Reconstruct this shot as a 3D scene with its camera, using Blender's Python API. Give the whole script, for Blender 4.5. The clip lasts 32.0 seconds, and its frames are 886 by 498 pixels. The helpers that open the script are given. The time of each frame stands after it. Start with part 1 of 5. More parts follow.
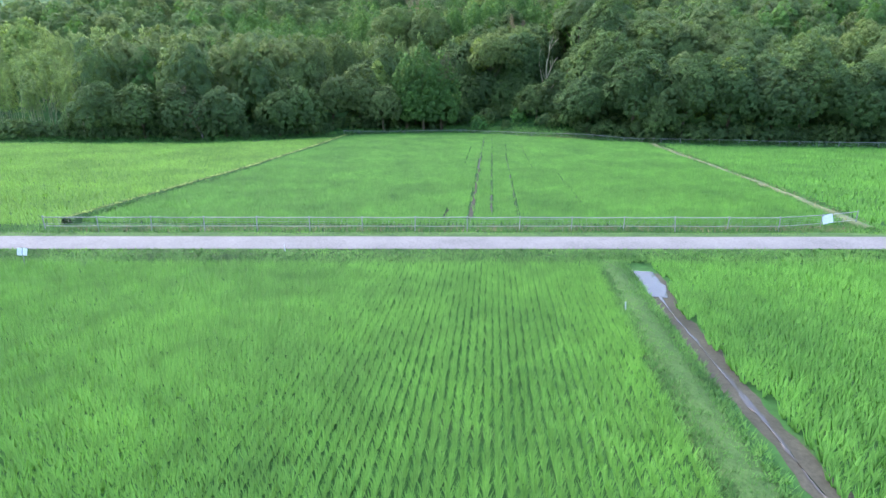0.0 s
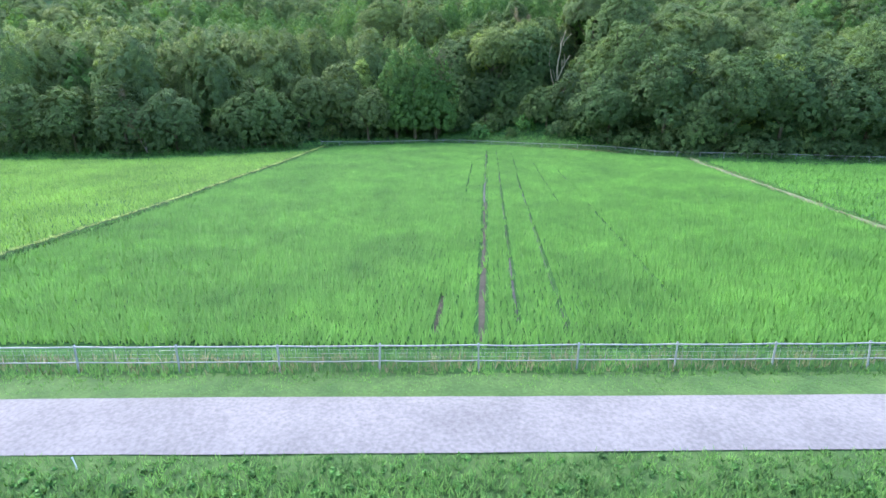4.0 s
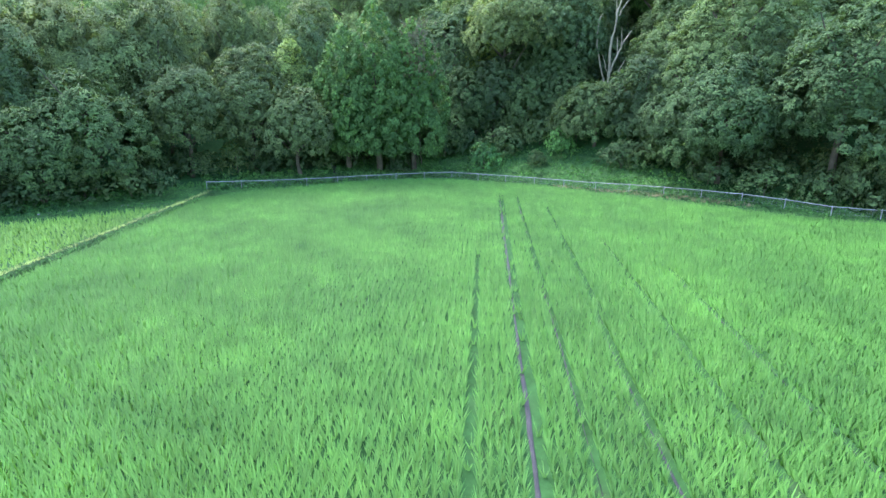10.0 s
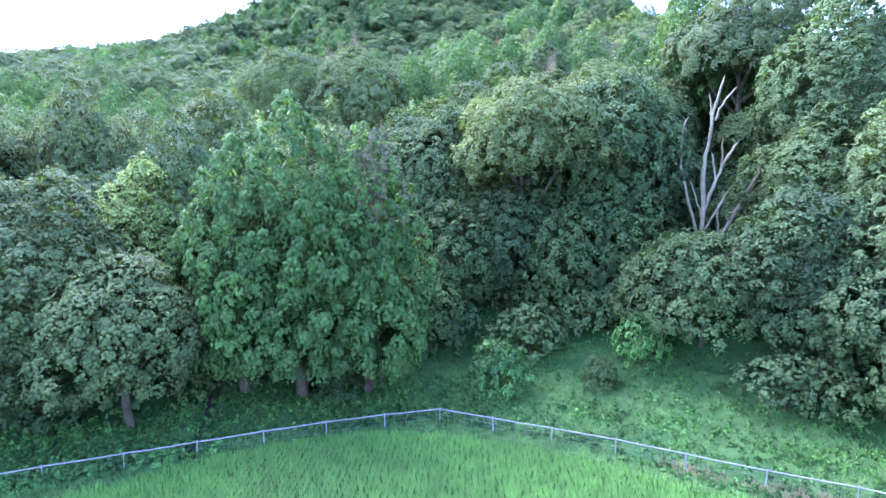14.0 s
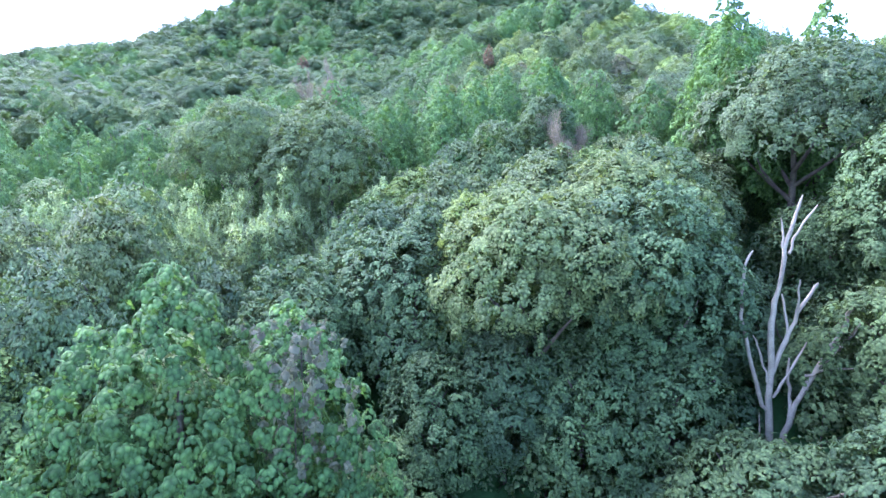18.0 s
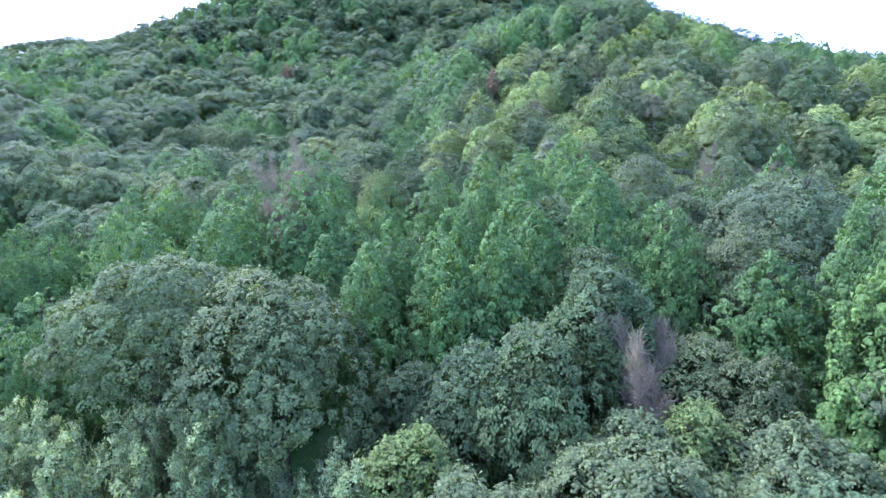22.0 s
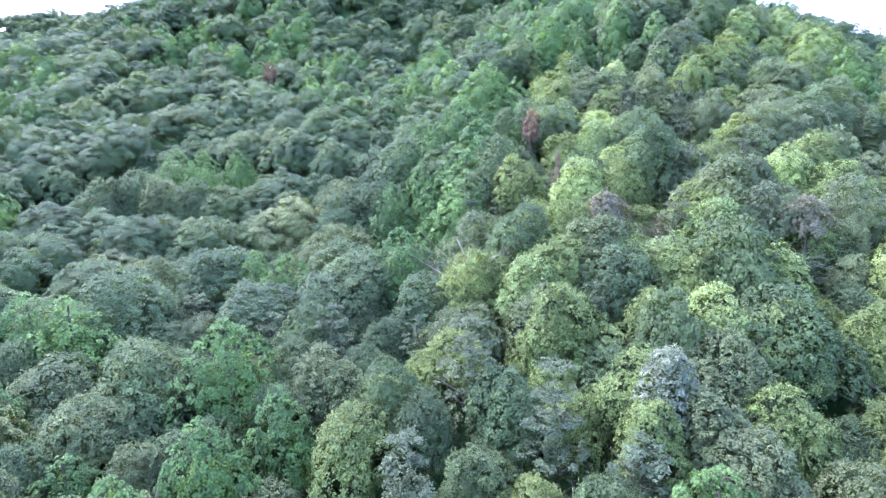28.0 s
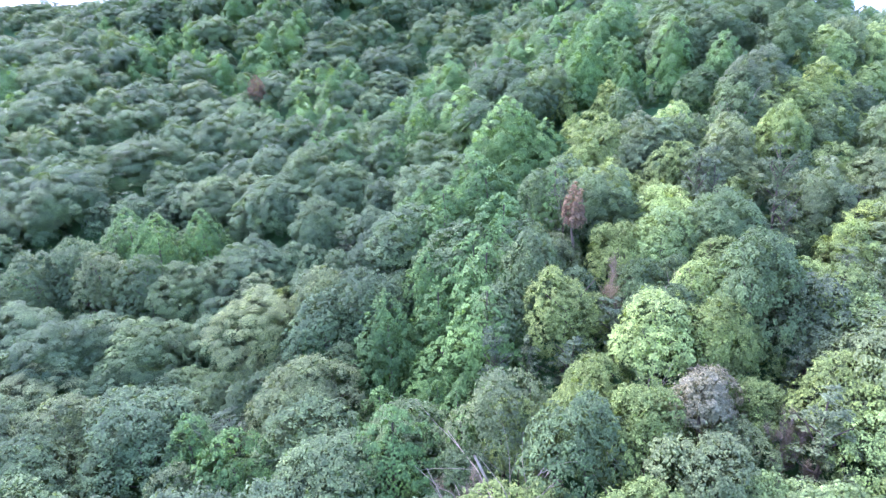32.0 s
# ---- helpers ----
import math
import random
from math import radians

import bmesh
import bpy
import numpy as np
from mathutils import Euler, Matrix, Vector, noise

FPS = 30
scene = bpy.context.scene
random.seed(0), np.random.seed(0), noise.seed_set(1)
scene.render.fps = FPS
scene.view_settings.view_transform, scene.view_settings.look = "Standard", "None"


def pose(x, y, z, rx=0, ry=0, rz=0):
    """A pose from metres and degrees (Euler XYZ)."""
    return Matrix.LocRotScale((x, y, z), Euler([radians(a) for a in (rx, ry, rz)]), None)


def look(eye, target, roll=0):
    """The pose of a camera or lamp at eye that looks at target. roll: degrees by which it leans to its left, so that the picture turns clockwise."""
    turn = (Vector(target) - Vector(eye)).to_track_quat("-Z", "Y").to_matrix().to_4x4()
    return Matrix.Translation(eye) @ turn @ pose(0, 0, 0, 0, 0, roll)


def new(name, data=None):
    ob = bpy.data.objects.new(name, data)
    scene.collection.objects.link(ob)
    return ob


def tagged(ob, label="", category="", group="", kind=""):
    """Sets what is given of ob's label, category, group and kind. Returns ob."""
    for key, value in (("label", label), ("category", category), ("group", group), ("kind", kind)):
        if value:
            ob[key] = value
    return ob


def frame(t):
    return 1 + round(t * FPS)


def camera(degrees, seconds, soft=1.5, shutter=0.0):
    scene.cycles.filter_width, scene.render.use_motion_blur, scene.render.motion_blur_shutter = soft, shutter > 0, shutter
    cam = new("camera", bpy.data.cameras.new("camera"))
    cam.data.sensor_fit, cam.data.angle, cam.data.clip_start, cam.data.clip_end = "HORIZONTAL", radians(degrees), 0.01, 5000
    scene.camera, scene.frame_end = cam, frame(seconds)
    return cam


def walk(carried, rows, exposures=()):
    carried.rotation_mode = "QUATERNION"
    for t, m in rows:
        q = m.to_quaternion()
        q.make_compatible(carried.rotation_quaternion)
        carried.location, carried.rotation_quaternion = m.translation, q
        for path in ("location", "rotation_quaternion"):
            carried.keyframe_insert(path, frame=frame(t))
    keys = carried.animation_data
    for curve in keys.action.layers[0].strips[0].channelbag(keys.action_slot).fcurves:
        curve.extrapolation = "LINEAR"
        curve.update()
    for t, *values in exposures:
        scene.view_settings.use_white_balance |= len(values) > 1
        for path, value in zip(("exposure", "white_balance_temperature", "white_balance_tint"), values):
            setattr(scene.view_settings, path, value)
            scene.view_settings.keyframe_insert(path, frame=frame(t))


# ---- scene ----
cam = camera(80.0, 32.0)
PATH = [
    (0, (2.147, 2.873, 9.378), (2.097, 4.789, 8.808), 0.2),
    (1, (1.993, 7.89, 9.407), (1.943, 9.807, 8.84), 0.1),
    (2, (1.868, 12.574, 9.471), (1.823, 14.492, 8.905), 0.1),
    (3, (1.81, 16.93, 9.574), (1.771, 18.849, 9.011), 0.1),
    (3.5, (1.808, 18.901, 9.701), (1.772, 20.82, 9.137), 0.2),
    (5.5, (2.588, 29.407, 10.196), (2.548, 31.321, 9.621), 0.1),
    (6, (2.668, 32.657, 10.206), (2.629, 34.572, 9.63), 0.1),
    (7, (2.953, 39.493, 10.308), (2.918, 41.407, 9.729), -0.1),
    (8, (3.185, 47.005, 10.494), (3.152, 48.918, 9.912), -0.3),
    (9, (3.128, 55.517, 10.507), (3.099, 57.43, 9.926), -0.2),
    (10, (2.884, 65.016, 10.348), (2.856, 66.93, 9.771), -0.2),
    (10.5, (2.903, 69.591, 10.624), (2.869, 71.506, 10.05), -0.4),
    (11, (2.828, 74.215, 10.946), (2.795, 76.143, 10.413), -0.4),
    (11.5, (2.921, 78.774, 11.03), (2.884, 80.717, 10.56), -0.4),
    (12, (2.883, 83.38, 11.537), (2.846, 85.335, 11.116), -0.5),
    (12.5, (2.71, 87.892, 12.097), (2.682, 89.861, 11.743), -0.5),
    (13, (2.874, 91.83, 12.73), (2.842, 93.81, 12.447), -0.5),
    (13.5, (2.769, 94.592, 13.382), (2.758, 96.579, 13.155), -0.5),
    (14, (2.739, 97.334, 13.993), (2.778, 99.322, 13.779), -0.6),
    (14.5, (3.083, 99.818, 14.578), (3.119, 101.806, 14.359), -0.8),
    (16.5, (3.835, 105.149, 19.284), (3.877, 107.134, 19.051), -1.6),
    (17, (4.136, 105.831, 20.602), (4.177, 107.817, 20.366), -1.5),
    (17.5, (4.298, 107.411, 21.855), (4.347, 109.395, 21.607), -1.4),
    (18, (4.47, 109.495, 23.55), (4.526, 111.477, 23.293), -1.4),
    (19, (4.699, 113.803, 27.742), (4.765, 115.783, 27.468), -1.5),
    (20, (4.793, 118.947, 32.03), (4.86, 120.925, 31.743), -1.7),
    (21, (4.838, 124.621, 35.091), (4.907, 126.597, 34.79), -1.7),
    (22, (4.738, 130.515, 39.221), (4.807, 132.49, 38.908), -1.8),
    (23, (4.807, 137.396, 43.104), (4.875, 139.369, 42.781), -1.8),
    (24, (5.151, 144.272, 47.335), (5.211, 146.242, 46.998), -2.0),
    (25, (5.204, 151.134, 51.556), (5.26, 153.104, 51.215), -2.0),
    (25.5, (5.139, 154.739, 53.274), (5.195, 156.706, 52.918), -1.9),
    (27.5, (5.888, 170.32, 59.679), (5.916, 172.272, 59.245), -2.2),
    (28, (5.827, 174.331, 61.545), (5.848, 176.28, 61.099), -2.1),
    (29, (6.025, 182.381, 65.212), (6.031, 184.326, 64.746), -2.1),
    (30, (6.199, 189.503, 68.951), (6.199, 191.444, 68.468), -2.1),
    (31, (6.549, 196.588, 72.254), (6.535, 198.526, 71.758), -2.3),
    (32, (6.887, 204.201, 75.587), (6.863, 206.134, 75.076), -2.4),
]
walk(cam, [(t, look(eye, target, roll)) for t, eye, target, roll in PATH], [(0, 2.28, 5820, 13), (6, 2.53, 5700, 15), (9, 2.64, 5500, 18), (11, 2.84, 5280, 26), (13, 3.18, 4920, 39), (17.5, 3.26, 4870, 48), (21, 2.73, 4880, 49), (25.5, 2.74, 4920, 52), (28, 3.14, 5020, 56), (32, 3.21, 5020, 57)])

# ---- light ----
world = bpy.data.worlds.new("sky")
scene.world = world
world.use_nodes = True
wn = world.node_tree
sky = wn.nodes.new("ShaderNodeTexSky")
sky.sky_type = "NISHITA"
sky.sun_disc = False
sky.sun_elevation = radians(50)
sky.sun_rotation = radians(318)
sky.altitude = 100
sky.air_density = 1.0
sky.dust_density = 3.0
sky.ozone_density = 1.0
wn.links.new(sky.outputs[0], wn.nodes["Background"].inputs[0])
wn.nodes["Background"].inputs[1].default_value = 0.17
sun_data = bpy.data.lights.new("sun", "SUN")
sun_data.energy, sun_data.angle, sun_data.color = 0.28, radians(80), (1.0, 0.95, 0.88)
sun = new("sun", sun_data)
sun.matrix_world = look((-300, 334, 535), (0, 0, 0))

# ---- materials ----
rng = np.random.default_rng(7)


def nodes_of(name):
    m = bpy.data.materials.new(name)
    m.use_nodes = True
    nt = m.node_tree
    return m, nt, nt.nodes["Principled BSDF"]


def ramp_node(nt, stops):
    r = nt.nodes.new("ShaderNodeValToRGB")
    while len(r.color_ramp.elements) < len(stops):
        r.color_ramp.elements.new(0.5)
    for el, (p, c) in zip(r.color_ramp.elements, stops):
        el.position, el.color = p, (*c, 1)
    return r


def noise_node(nt, scale, detail=3.0, coords="Object", rough=0.55):
    t = nt.nodes.new("ShaderNodeTexCoord")
    n = nt.nodes.new("ShaderNodeTexNoise")
    n.inputs["Scale"].default_value, n.inputs["Detail"].default_value = scale, detail
    n.inputs["Roughness"].default_value = rough
    nt.links.new(t.outputs[coords], n.inputs["Vector"])
    return n


def mix_node(nt, kind, fac, a, b):
    m = nt.nodes.new("ShaderNodeMix")
    m.data_type, m.blend_type = "RGBA", kind
    for sock, v in ((m.inputs[0], fac), (m.inputs[6], a), (m.inputs[7], b)):
        if hasattr(v, "is_linked"):
            nt.links.new(v, sock)
        elif isinstance(v, (int, float)):
            sock.default_value = v
        else:
            sock.default_value = (*v, 1)
    return m.outputs[2]


def leaf_material(name, dark, mid, light, patch=0.14, patch_scale=0.12, rough=0.8, through_light=0.3, bright=0.15, grain=1.6, cells=0.0, gaps=0.8, hang_cells=1.0):
    """Foliage: each leaf has its own shade, with broad patches of fresher and duller growth."""
    m, nt, bsdf = nodes_of(name)
    geo = nt.nodes.new("ShaderNodeNewGeometry")
    r = ramp_node(nt, ((0.0, dark), (0.5, mid), (1.0, light)))
    nt.links.new(geo.outputs["Random Per Island"], r.inputs[0])
    n = noise_node(nt, patch_scale, 3.0)
    pr = ramp_node(nt, ((0.3, tuple(max(0.0, 1 - patch * 1.6) for _ in dark)), (0.7, (1 + patch, 1 + patch * 0.8, 1 - patch * 0.3))))
    nt.links.new(n.outputs["Fac"], pr.inputs[0])
    col = mix_node(nt, "MULTIPLY", 1.0, r.outputs[0], pr.outputs[0])
    info = nt.nodes.new("ShaderNodeObjectInfo")
    orr = ramp_node(nt, ((0.0, (1 - bright, 1 - bright * 0.9, 1 - bright * 0.5)), (0.35, (1 - bright * 0.3, 1, 1)), (0.7, (1.0, 1.0, 1.0)), (1.0, (1 + bright * 1.2, 1 + bright * 1.0, 1 + bright * 0.3))))
    tint = nt.nodes.new("ShaderNodeAttribute")
    tint.attribute_name = "tint"
    both = nt.nodes.new("ShaderNodeMath")
    both.operation = "ADD"
    nt.links.new(info.outputs["Random"], both.inputs[0])
    nt.links.new(tint.outputs["Fac"], both.inputs[1])
    part_of = nt.nodes.new("ShaderNodeMath")
    part_of.operation = "FRACT"
    nt.links.new(both.outputs[0], part_of.inputs[0])
    nt.links.new(part_of.outputs[0], orr.inputs[0])
    col = mix_node(nt, "MULTIPLY", 1.0, col, orr.outputs[0])
    fine = noise_node(nt, grain, 3.0, "Object", 0.65)
    fr = ramp_node(nt, ((0.3, (0.76, 0.78, 0.8)), (0.7, (1.2, 1.19, 1.16))))
    nt.links.new(fine.outputs["Fac"], fr.inputs[0])
    col = mix_node(nt, "MULTIPLY", 1.0, col, fr.outputs[0])
    if cells:
        place = nt.nodes.new("ShaderNodeTexCoord")
        leaf = nt.nodes.new("ShaderNodeTexVoronoi")
        leaf.inputs["Scale"].default_value = cells
        along = nt.nodes.new("ShaderNodeMapping")
        along.inputs["Scale"].default_value = (1, 1, hang_cells)
        nt.links.new(place.outputs["Object"], along.inputs["Vector"])
        nt.links.new(along.outputs[0], leaf.inputs["Vector"])
        tone = ramp_node(nt, ((0.0, (0.72, 0.74, 0.77)), (1.0, (1.32, 1.3, 1.22))))
        nt.links.new(leaf.outputs["Color"], tone.inputs[0])
        col = mix_node(nt, "MULTIPLY", 1.0, col, tone.outputs[0])
        tuft_shade = ramp_node(nt, ((0.25, (1.12, 1.12, 1.1)), (0.7, (0.6, 0.62, 0.64))))       # shade between leaf tufts painted as dark cell edges, tuft centres lightened
        nt.links.new(leaf.outputs["Distance"], tuft_shade.inputs[0])
        col = mix_node(nt, "MULTIPLY", 1.0, col, tuft_shade.outputs[0])
        bump = nt.nodes.new("ShaderNodeBump")
        bump.invert = True
        bump.inputs["Strength"].default_value, bump.inputs["Distance"].default_value = 0.9, 0.7 / cells
        nt.links.new(leaf.outputs["Distance"], bump.inputs["Height"])
        nt.links.new(bump.outputs[0], bsdf.inputs["Normal"])
    nt.links.new(col, bsdf.inputs["Base Color"])
    bsdf.inputs["Roughness"].default_value = rough
    bsdf.inputs["Specular IOR Level"].default_value = 0.15
    tr = nt.nodes.new("ShaderNodeBsdfTranslucent")
    nt.links.new(mix_node(nt, "MULTIPLY", 1.0, col, (1.2, 1.25, 0.7)), tr.inputs[0])
    sh = nt.nodes.new("ShaderNodeMixShader")
    sh.inputs[0].default_value = through_light
    nt.links.new(bsdf.outputs[0], sh.inputs[1])
    nt.links.new(tr.outputs[0], sh.inputs[2])
    last = sh.outputs[0]
    if cells:       # the gaps between single leaves of a spray
        gap = nt.nodes.new("ShaderNodeMath")
        gap.operation = "GREATER_THAN"
        fray = nt.nodes.new("ShaderNodeAttribute")
        fray.attribute_name = "fray"
        limit = nt.nodes.new("ShaderNodeMapRange")
        limit.inputs["To Min"].default_value, limit.inputs["To Max"].default_value = gaps, gaps - 0.52
        nt.links.new(fray.outputs["Fac"], limit.inputs["Value"])
        nt.links.new(limit.outputs[0], gap.inputs[1])
        nt.links.new(leaf.outputs["Distance"], gap.inputs[0])
        open_air = nt.nodes.new("ShaderNodeBsdfTransparent")
        cut = nt.nodes.new("ShaderNodeMixShader")
        nt.links.new(gap.outputs[0], cut.inputs[0])
        nt.links.new(last, cut.inputs[1])
        nt.links.new(open_air.outputs[0], cut.inputs[2])
        last = cut.outputs[0]
    nt.links.new(last, nt.nodes["Material Output"].inputs[0])
    return m


def surface_material(name, stops, scale=1.0, detail=6.0, rough=0.85, bump=0.3, fine=12.0, metal=0.0):
    """Soil, bark, paint, concrete: two scales of noise in colour and relief."""
    m, nt, bsdf = nodes_of(name)
    n = noise_node(nt, scale, detail)
    r = ramp_node(nt, stops)
    nt.links.new(n.outputs["Fac"], r.inputs[0])
    f = noise_node(nt, scale * fine, 4.0)
    fr = ramp_node(nt, ((0.25, (0.72, 0.72, 0.72)), (0.75, (1.2, 1.2, 1.2))))
    nt.links.new(f.outputs["Fac"], fr.inputs[0])
    nt.links.new(mix_node(nt, "MULTIPLY", 1.0, r.outputs[0], fr.outputs[0]), bsdf.inputs["Base Color"])
    b = nt.nodes.new("ShaderNodeBump")
    b.inputs["Strength"].default_value, b.inputs["Distance"].default_value = bump, 0.05
    nt.links.new(f.outputs["Fac"], b.inputs["Height"])
    nt.links.new(b.outputs[0], bsdf.inputs["Normal"])
    bsdf.inputs["Roughness"].default_value, bsdf.inputs["Metallic"].default_value = rough, metal
    if rough > 0.8:
        bsdf.inputs["Specular IOR Level"].default_value = 0.12
    return m


M = {
    "rice": leaf_material("rice_leaf", (0.112, 0.265, 0.047), (0.142, 0.329, 0.0588), (0.184, 0.412, 0.0745), 0.15, 0.16, 0.6, 0.3, grain=0.9),
    # paler and yellower: partly its own colour, partly painted sun glare
    "side_glare_rice": leaf_material("side_plot_rice_leaf", (0.141, 0.281, 0.0479), (0.177, 0.348, 0.0599), (0.226, 0.429, 0.0756), 0.15, 0.12, 0.6, 0.3, grain=0.9),
    "grass": leaf_material("grass_blade", (0.06, 0.15, 0.04), (0.10, 0.24, 0.06), (0.15, 0.30, 0.085), 0.3, 0.3, 0.6, 0.25),
    "straw": leaf_material("dry_grass", (0.15, 0.14, 0.07), (0.22, 0.20, 0.11), (0.30, 0.28, 0.17), 0.2, 0.5, 0.7, 0.2),
    "bund_tips": leaf_material("pale_grass", (0.2, 0.3, 0.09), (0.3, 0.42, 0.14), (0.42, 0.53, 0.22), 0.4, 0.7, 0.6, 0.25),
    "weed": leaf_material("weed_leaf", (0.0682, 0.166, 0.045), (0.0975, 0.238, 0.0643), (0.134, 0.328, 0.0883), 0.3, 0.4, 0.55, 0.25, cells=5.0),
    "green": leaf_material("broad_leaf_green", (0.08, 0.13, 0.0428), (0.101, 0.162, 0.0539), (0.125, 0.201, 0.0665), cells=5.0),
    # grey and dark keep more blue than cypress, painting haze on far slopes
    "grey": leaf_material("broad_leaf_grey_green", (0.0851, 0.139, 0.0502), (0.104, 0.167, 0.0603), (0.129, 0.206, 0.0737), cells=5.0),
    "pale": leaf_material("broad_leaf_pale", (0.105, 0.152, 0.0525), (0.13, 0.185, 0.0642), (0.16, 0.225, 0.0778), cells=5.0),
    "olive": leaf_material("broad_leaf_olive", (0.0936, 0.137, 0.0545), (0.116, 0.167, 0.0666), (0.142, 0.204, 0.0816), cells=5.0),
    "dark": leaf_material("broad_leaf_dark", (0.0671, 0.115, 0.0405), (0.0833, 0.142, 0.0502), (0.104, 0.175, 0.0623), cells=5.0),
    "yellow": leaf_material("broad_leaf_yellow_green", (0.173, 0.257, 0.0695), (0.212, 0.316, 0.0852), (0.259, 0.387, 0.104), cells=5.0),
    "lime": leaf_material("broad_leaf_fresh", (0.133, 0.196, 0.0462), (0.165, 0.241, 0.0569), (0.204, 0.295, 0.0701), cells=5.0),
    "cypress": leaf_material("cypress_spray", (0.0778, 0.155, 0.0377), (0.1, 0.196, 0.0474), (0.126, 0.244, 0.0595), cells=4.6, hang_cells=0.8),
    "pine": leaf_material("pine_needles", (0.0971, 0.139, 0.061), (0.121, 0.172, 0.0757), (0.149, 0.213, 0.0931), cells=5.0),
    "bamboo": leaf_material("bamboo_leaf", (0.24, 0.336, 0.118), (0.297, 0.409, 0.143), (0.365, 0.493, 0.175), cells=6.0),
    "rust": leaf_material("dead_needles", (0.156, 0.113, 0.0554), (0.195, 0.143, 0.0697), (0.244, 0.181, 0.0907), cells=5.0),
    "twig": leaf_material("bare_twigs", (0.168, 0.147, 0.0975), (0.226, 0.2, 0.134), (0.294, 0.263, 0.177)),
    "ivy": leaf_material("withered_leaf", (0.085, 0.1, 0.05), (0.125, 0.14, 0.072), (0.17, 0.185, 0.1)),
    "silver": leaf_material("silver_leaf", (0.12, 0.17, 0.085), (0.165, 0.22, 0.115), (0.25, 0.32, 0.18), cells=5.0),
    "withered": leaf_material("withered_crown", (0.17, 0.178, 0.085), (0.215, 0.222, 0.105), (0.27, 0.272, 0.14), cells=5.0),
    "bark": surface_material("bark", ((0.3, (0.057, 0.048, 0.0271)), (0.7, (0.142, 0.13, 0.0738))), 1.2, 5, 0.9, 0.6),
    "pale_bark": surface_material("pale_bark", ((0.3, (0.2, 0.17, 0.14)), (0.7, (0.42, 0.38, 0.33))), 1.5, 5, 0.85, 0.4),
    "dead_wood": surface_material("bleached_wood", ((0.3, (0.19, 0.173, 0.093)), (0.7, (0.34, 0.31, 0.172))), 1.3, 5, 0.8, 0.4),
    "culm": surface_material("bamboo_culm", ((0.3, (0.25, 0.27, 0.12)), (0.7, (0.45, 0.44, 0.25))), 0.8, 3, 0.5, 0.1),
    "ground": surface_material("soil", ((0.3, (0.032, 0.085, 0.02)), (0.55, (0.04, 0.11, 0.026)), (0.75, (0.058, 0.09, 0.032))), 0.35, 7, 0.95, 0.5, 9),
    "mud": surface_material("paddy_mud", ((0.3, (0.045, 0.045, 0.032)), (0.7, (0.085, 0.08, 0.058))), 0.7, 6, 0.9, 0.4, 11),
    "turf": surface_material("turf", ((0.3, (0.044, 0.09, 0.026)), (0.7, (0.076, 0.136, 0.038))), 0.8, 6, 0.95, 0.6, 10),
    "meadow_turf": surface_material("meadow_turf", ((0.28, (0.036, 0.082, 0.02)), (0.5, (0.064, 0.138, 0.032)), (0.72, (0.1, 0.188, 0.048))), 1.6, 6, 0.95, 0.7, 9),
    # near-black colour stands in for shade in the drain and narrow row gaps
    "shade_mud": surface_material("shade_dark_mud", ((0.3, (0.014, 0.014, 0.011)), (0.7, (0.03, 0.028, 0.022))), 2.0, 5, 0.6, 0.5),
    "road": surface_material("concrete_road", ((0.3, (0.15, 0.144, 0.138)), (0.6, (0.187, 0.179, 0.171)), (0.8, (0.213, 0.205, 0.194))), 0.35, 7, 0.85, 0.15, 22),
    "path": surface_material("trodden_earth", ((0.3, (0.08, 0.12, 0.045)), (0.7, (0.16, 0.175, 0.09))), 0.9, 6, 0.95, 0.5, 9),
    "pipe": surface_material("galvanised_pipe", ((0.3, (0.24, 0.25, 0.22)), (0.7, (0.34, 0.35, 0.31))), 2.0, 4, 0.6, 0.05, 9),
    "white": surface_material("white_sheet", ((0.3, (0.72, 0.73, 0.74)), (0.7, (0.84, 0.84, 0.85))), 2.0, 4, 0.6, 0.05),
    "wire": surface_material("wire_mesh", ((0.3, (0.22, 0.24, 0.24)), (0.7, (0.36, 0.38, 0.38))), 3.0, 3, 0.5, 0.05, 9, 0.5),
    "stone": surface_material("grey_stone", ((0.3, (0.22, 0.19, 0.17)), (0.7, (0.38, 0.34, 0.31))), 1.4, 6, 0.9, 0.6),
}
wm, wnt, wb = nodes_of("ditch_water")
wb.inputs["Base Color"].default_value = (0.06, 0.052, 0.042, 1)
wb.inputs["Roughness"].default_value = 0.18
wb.inputs["Specular IOR Level"].default_value = 0.35
wr = noise_node(wnt, 2.2, 3)
wbu = wnt.nodes.new("ShaderNodeBump")
wbu.inputs["Strength"].default_value = 0.06
wnt.links.new(wr.outputs["Fac"], wbu.inputs["Height"])
wnt.links.new(wbu.outputs[0], wb.inputs["Normal"])
M["water"] = wm

# ---- mesh helpers ----


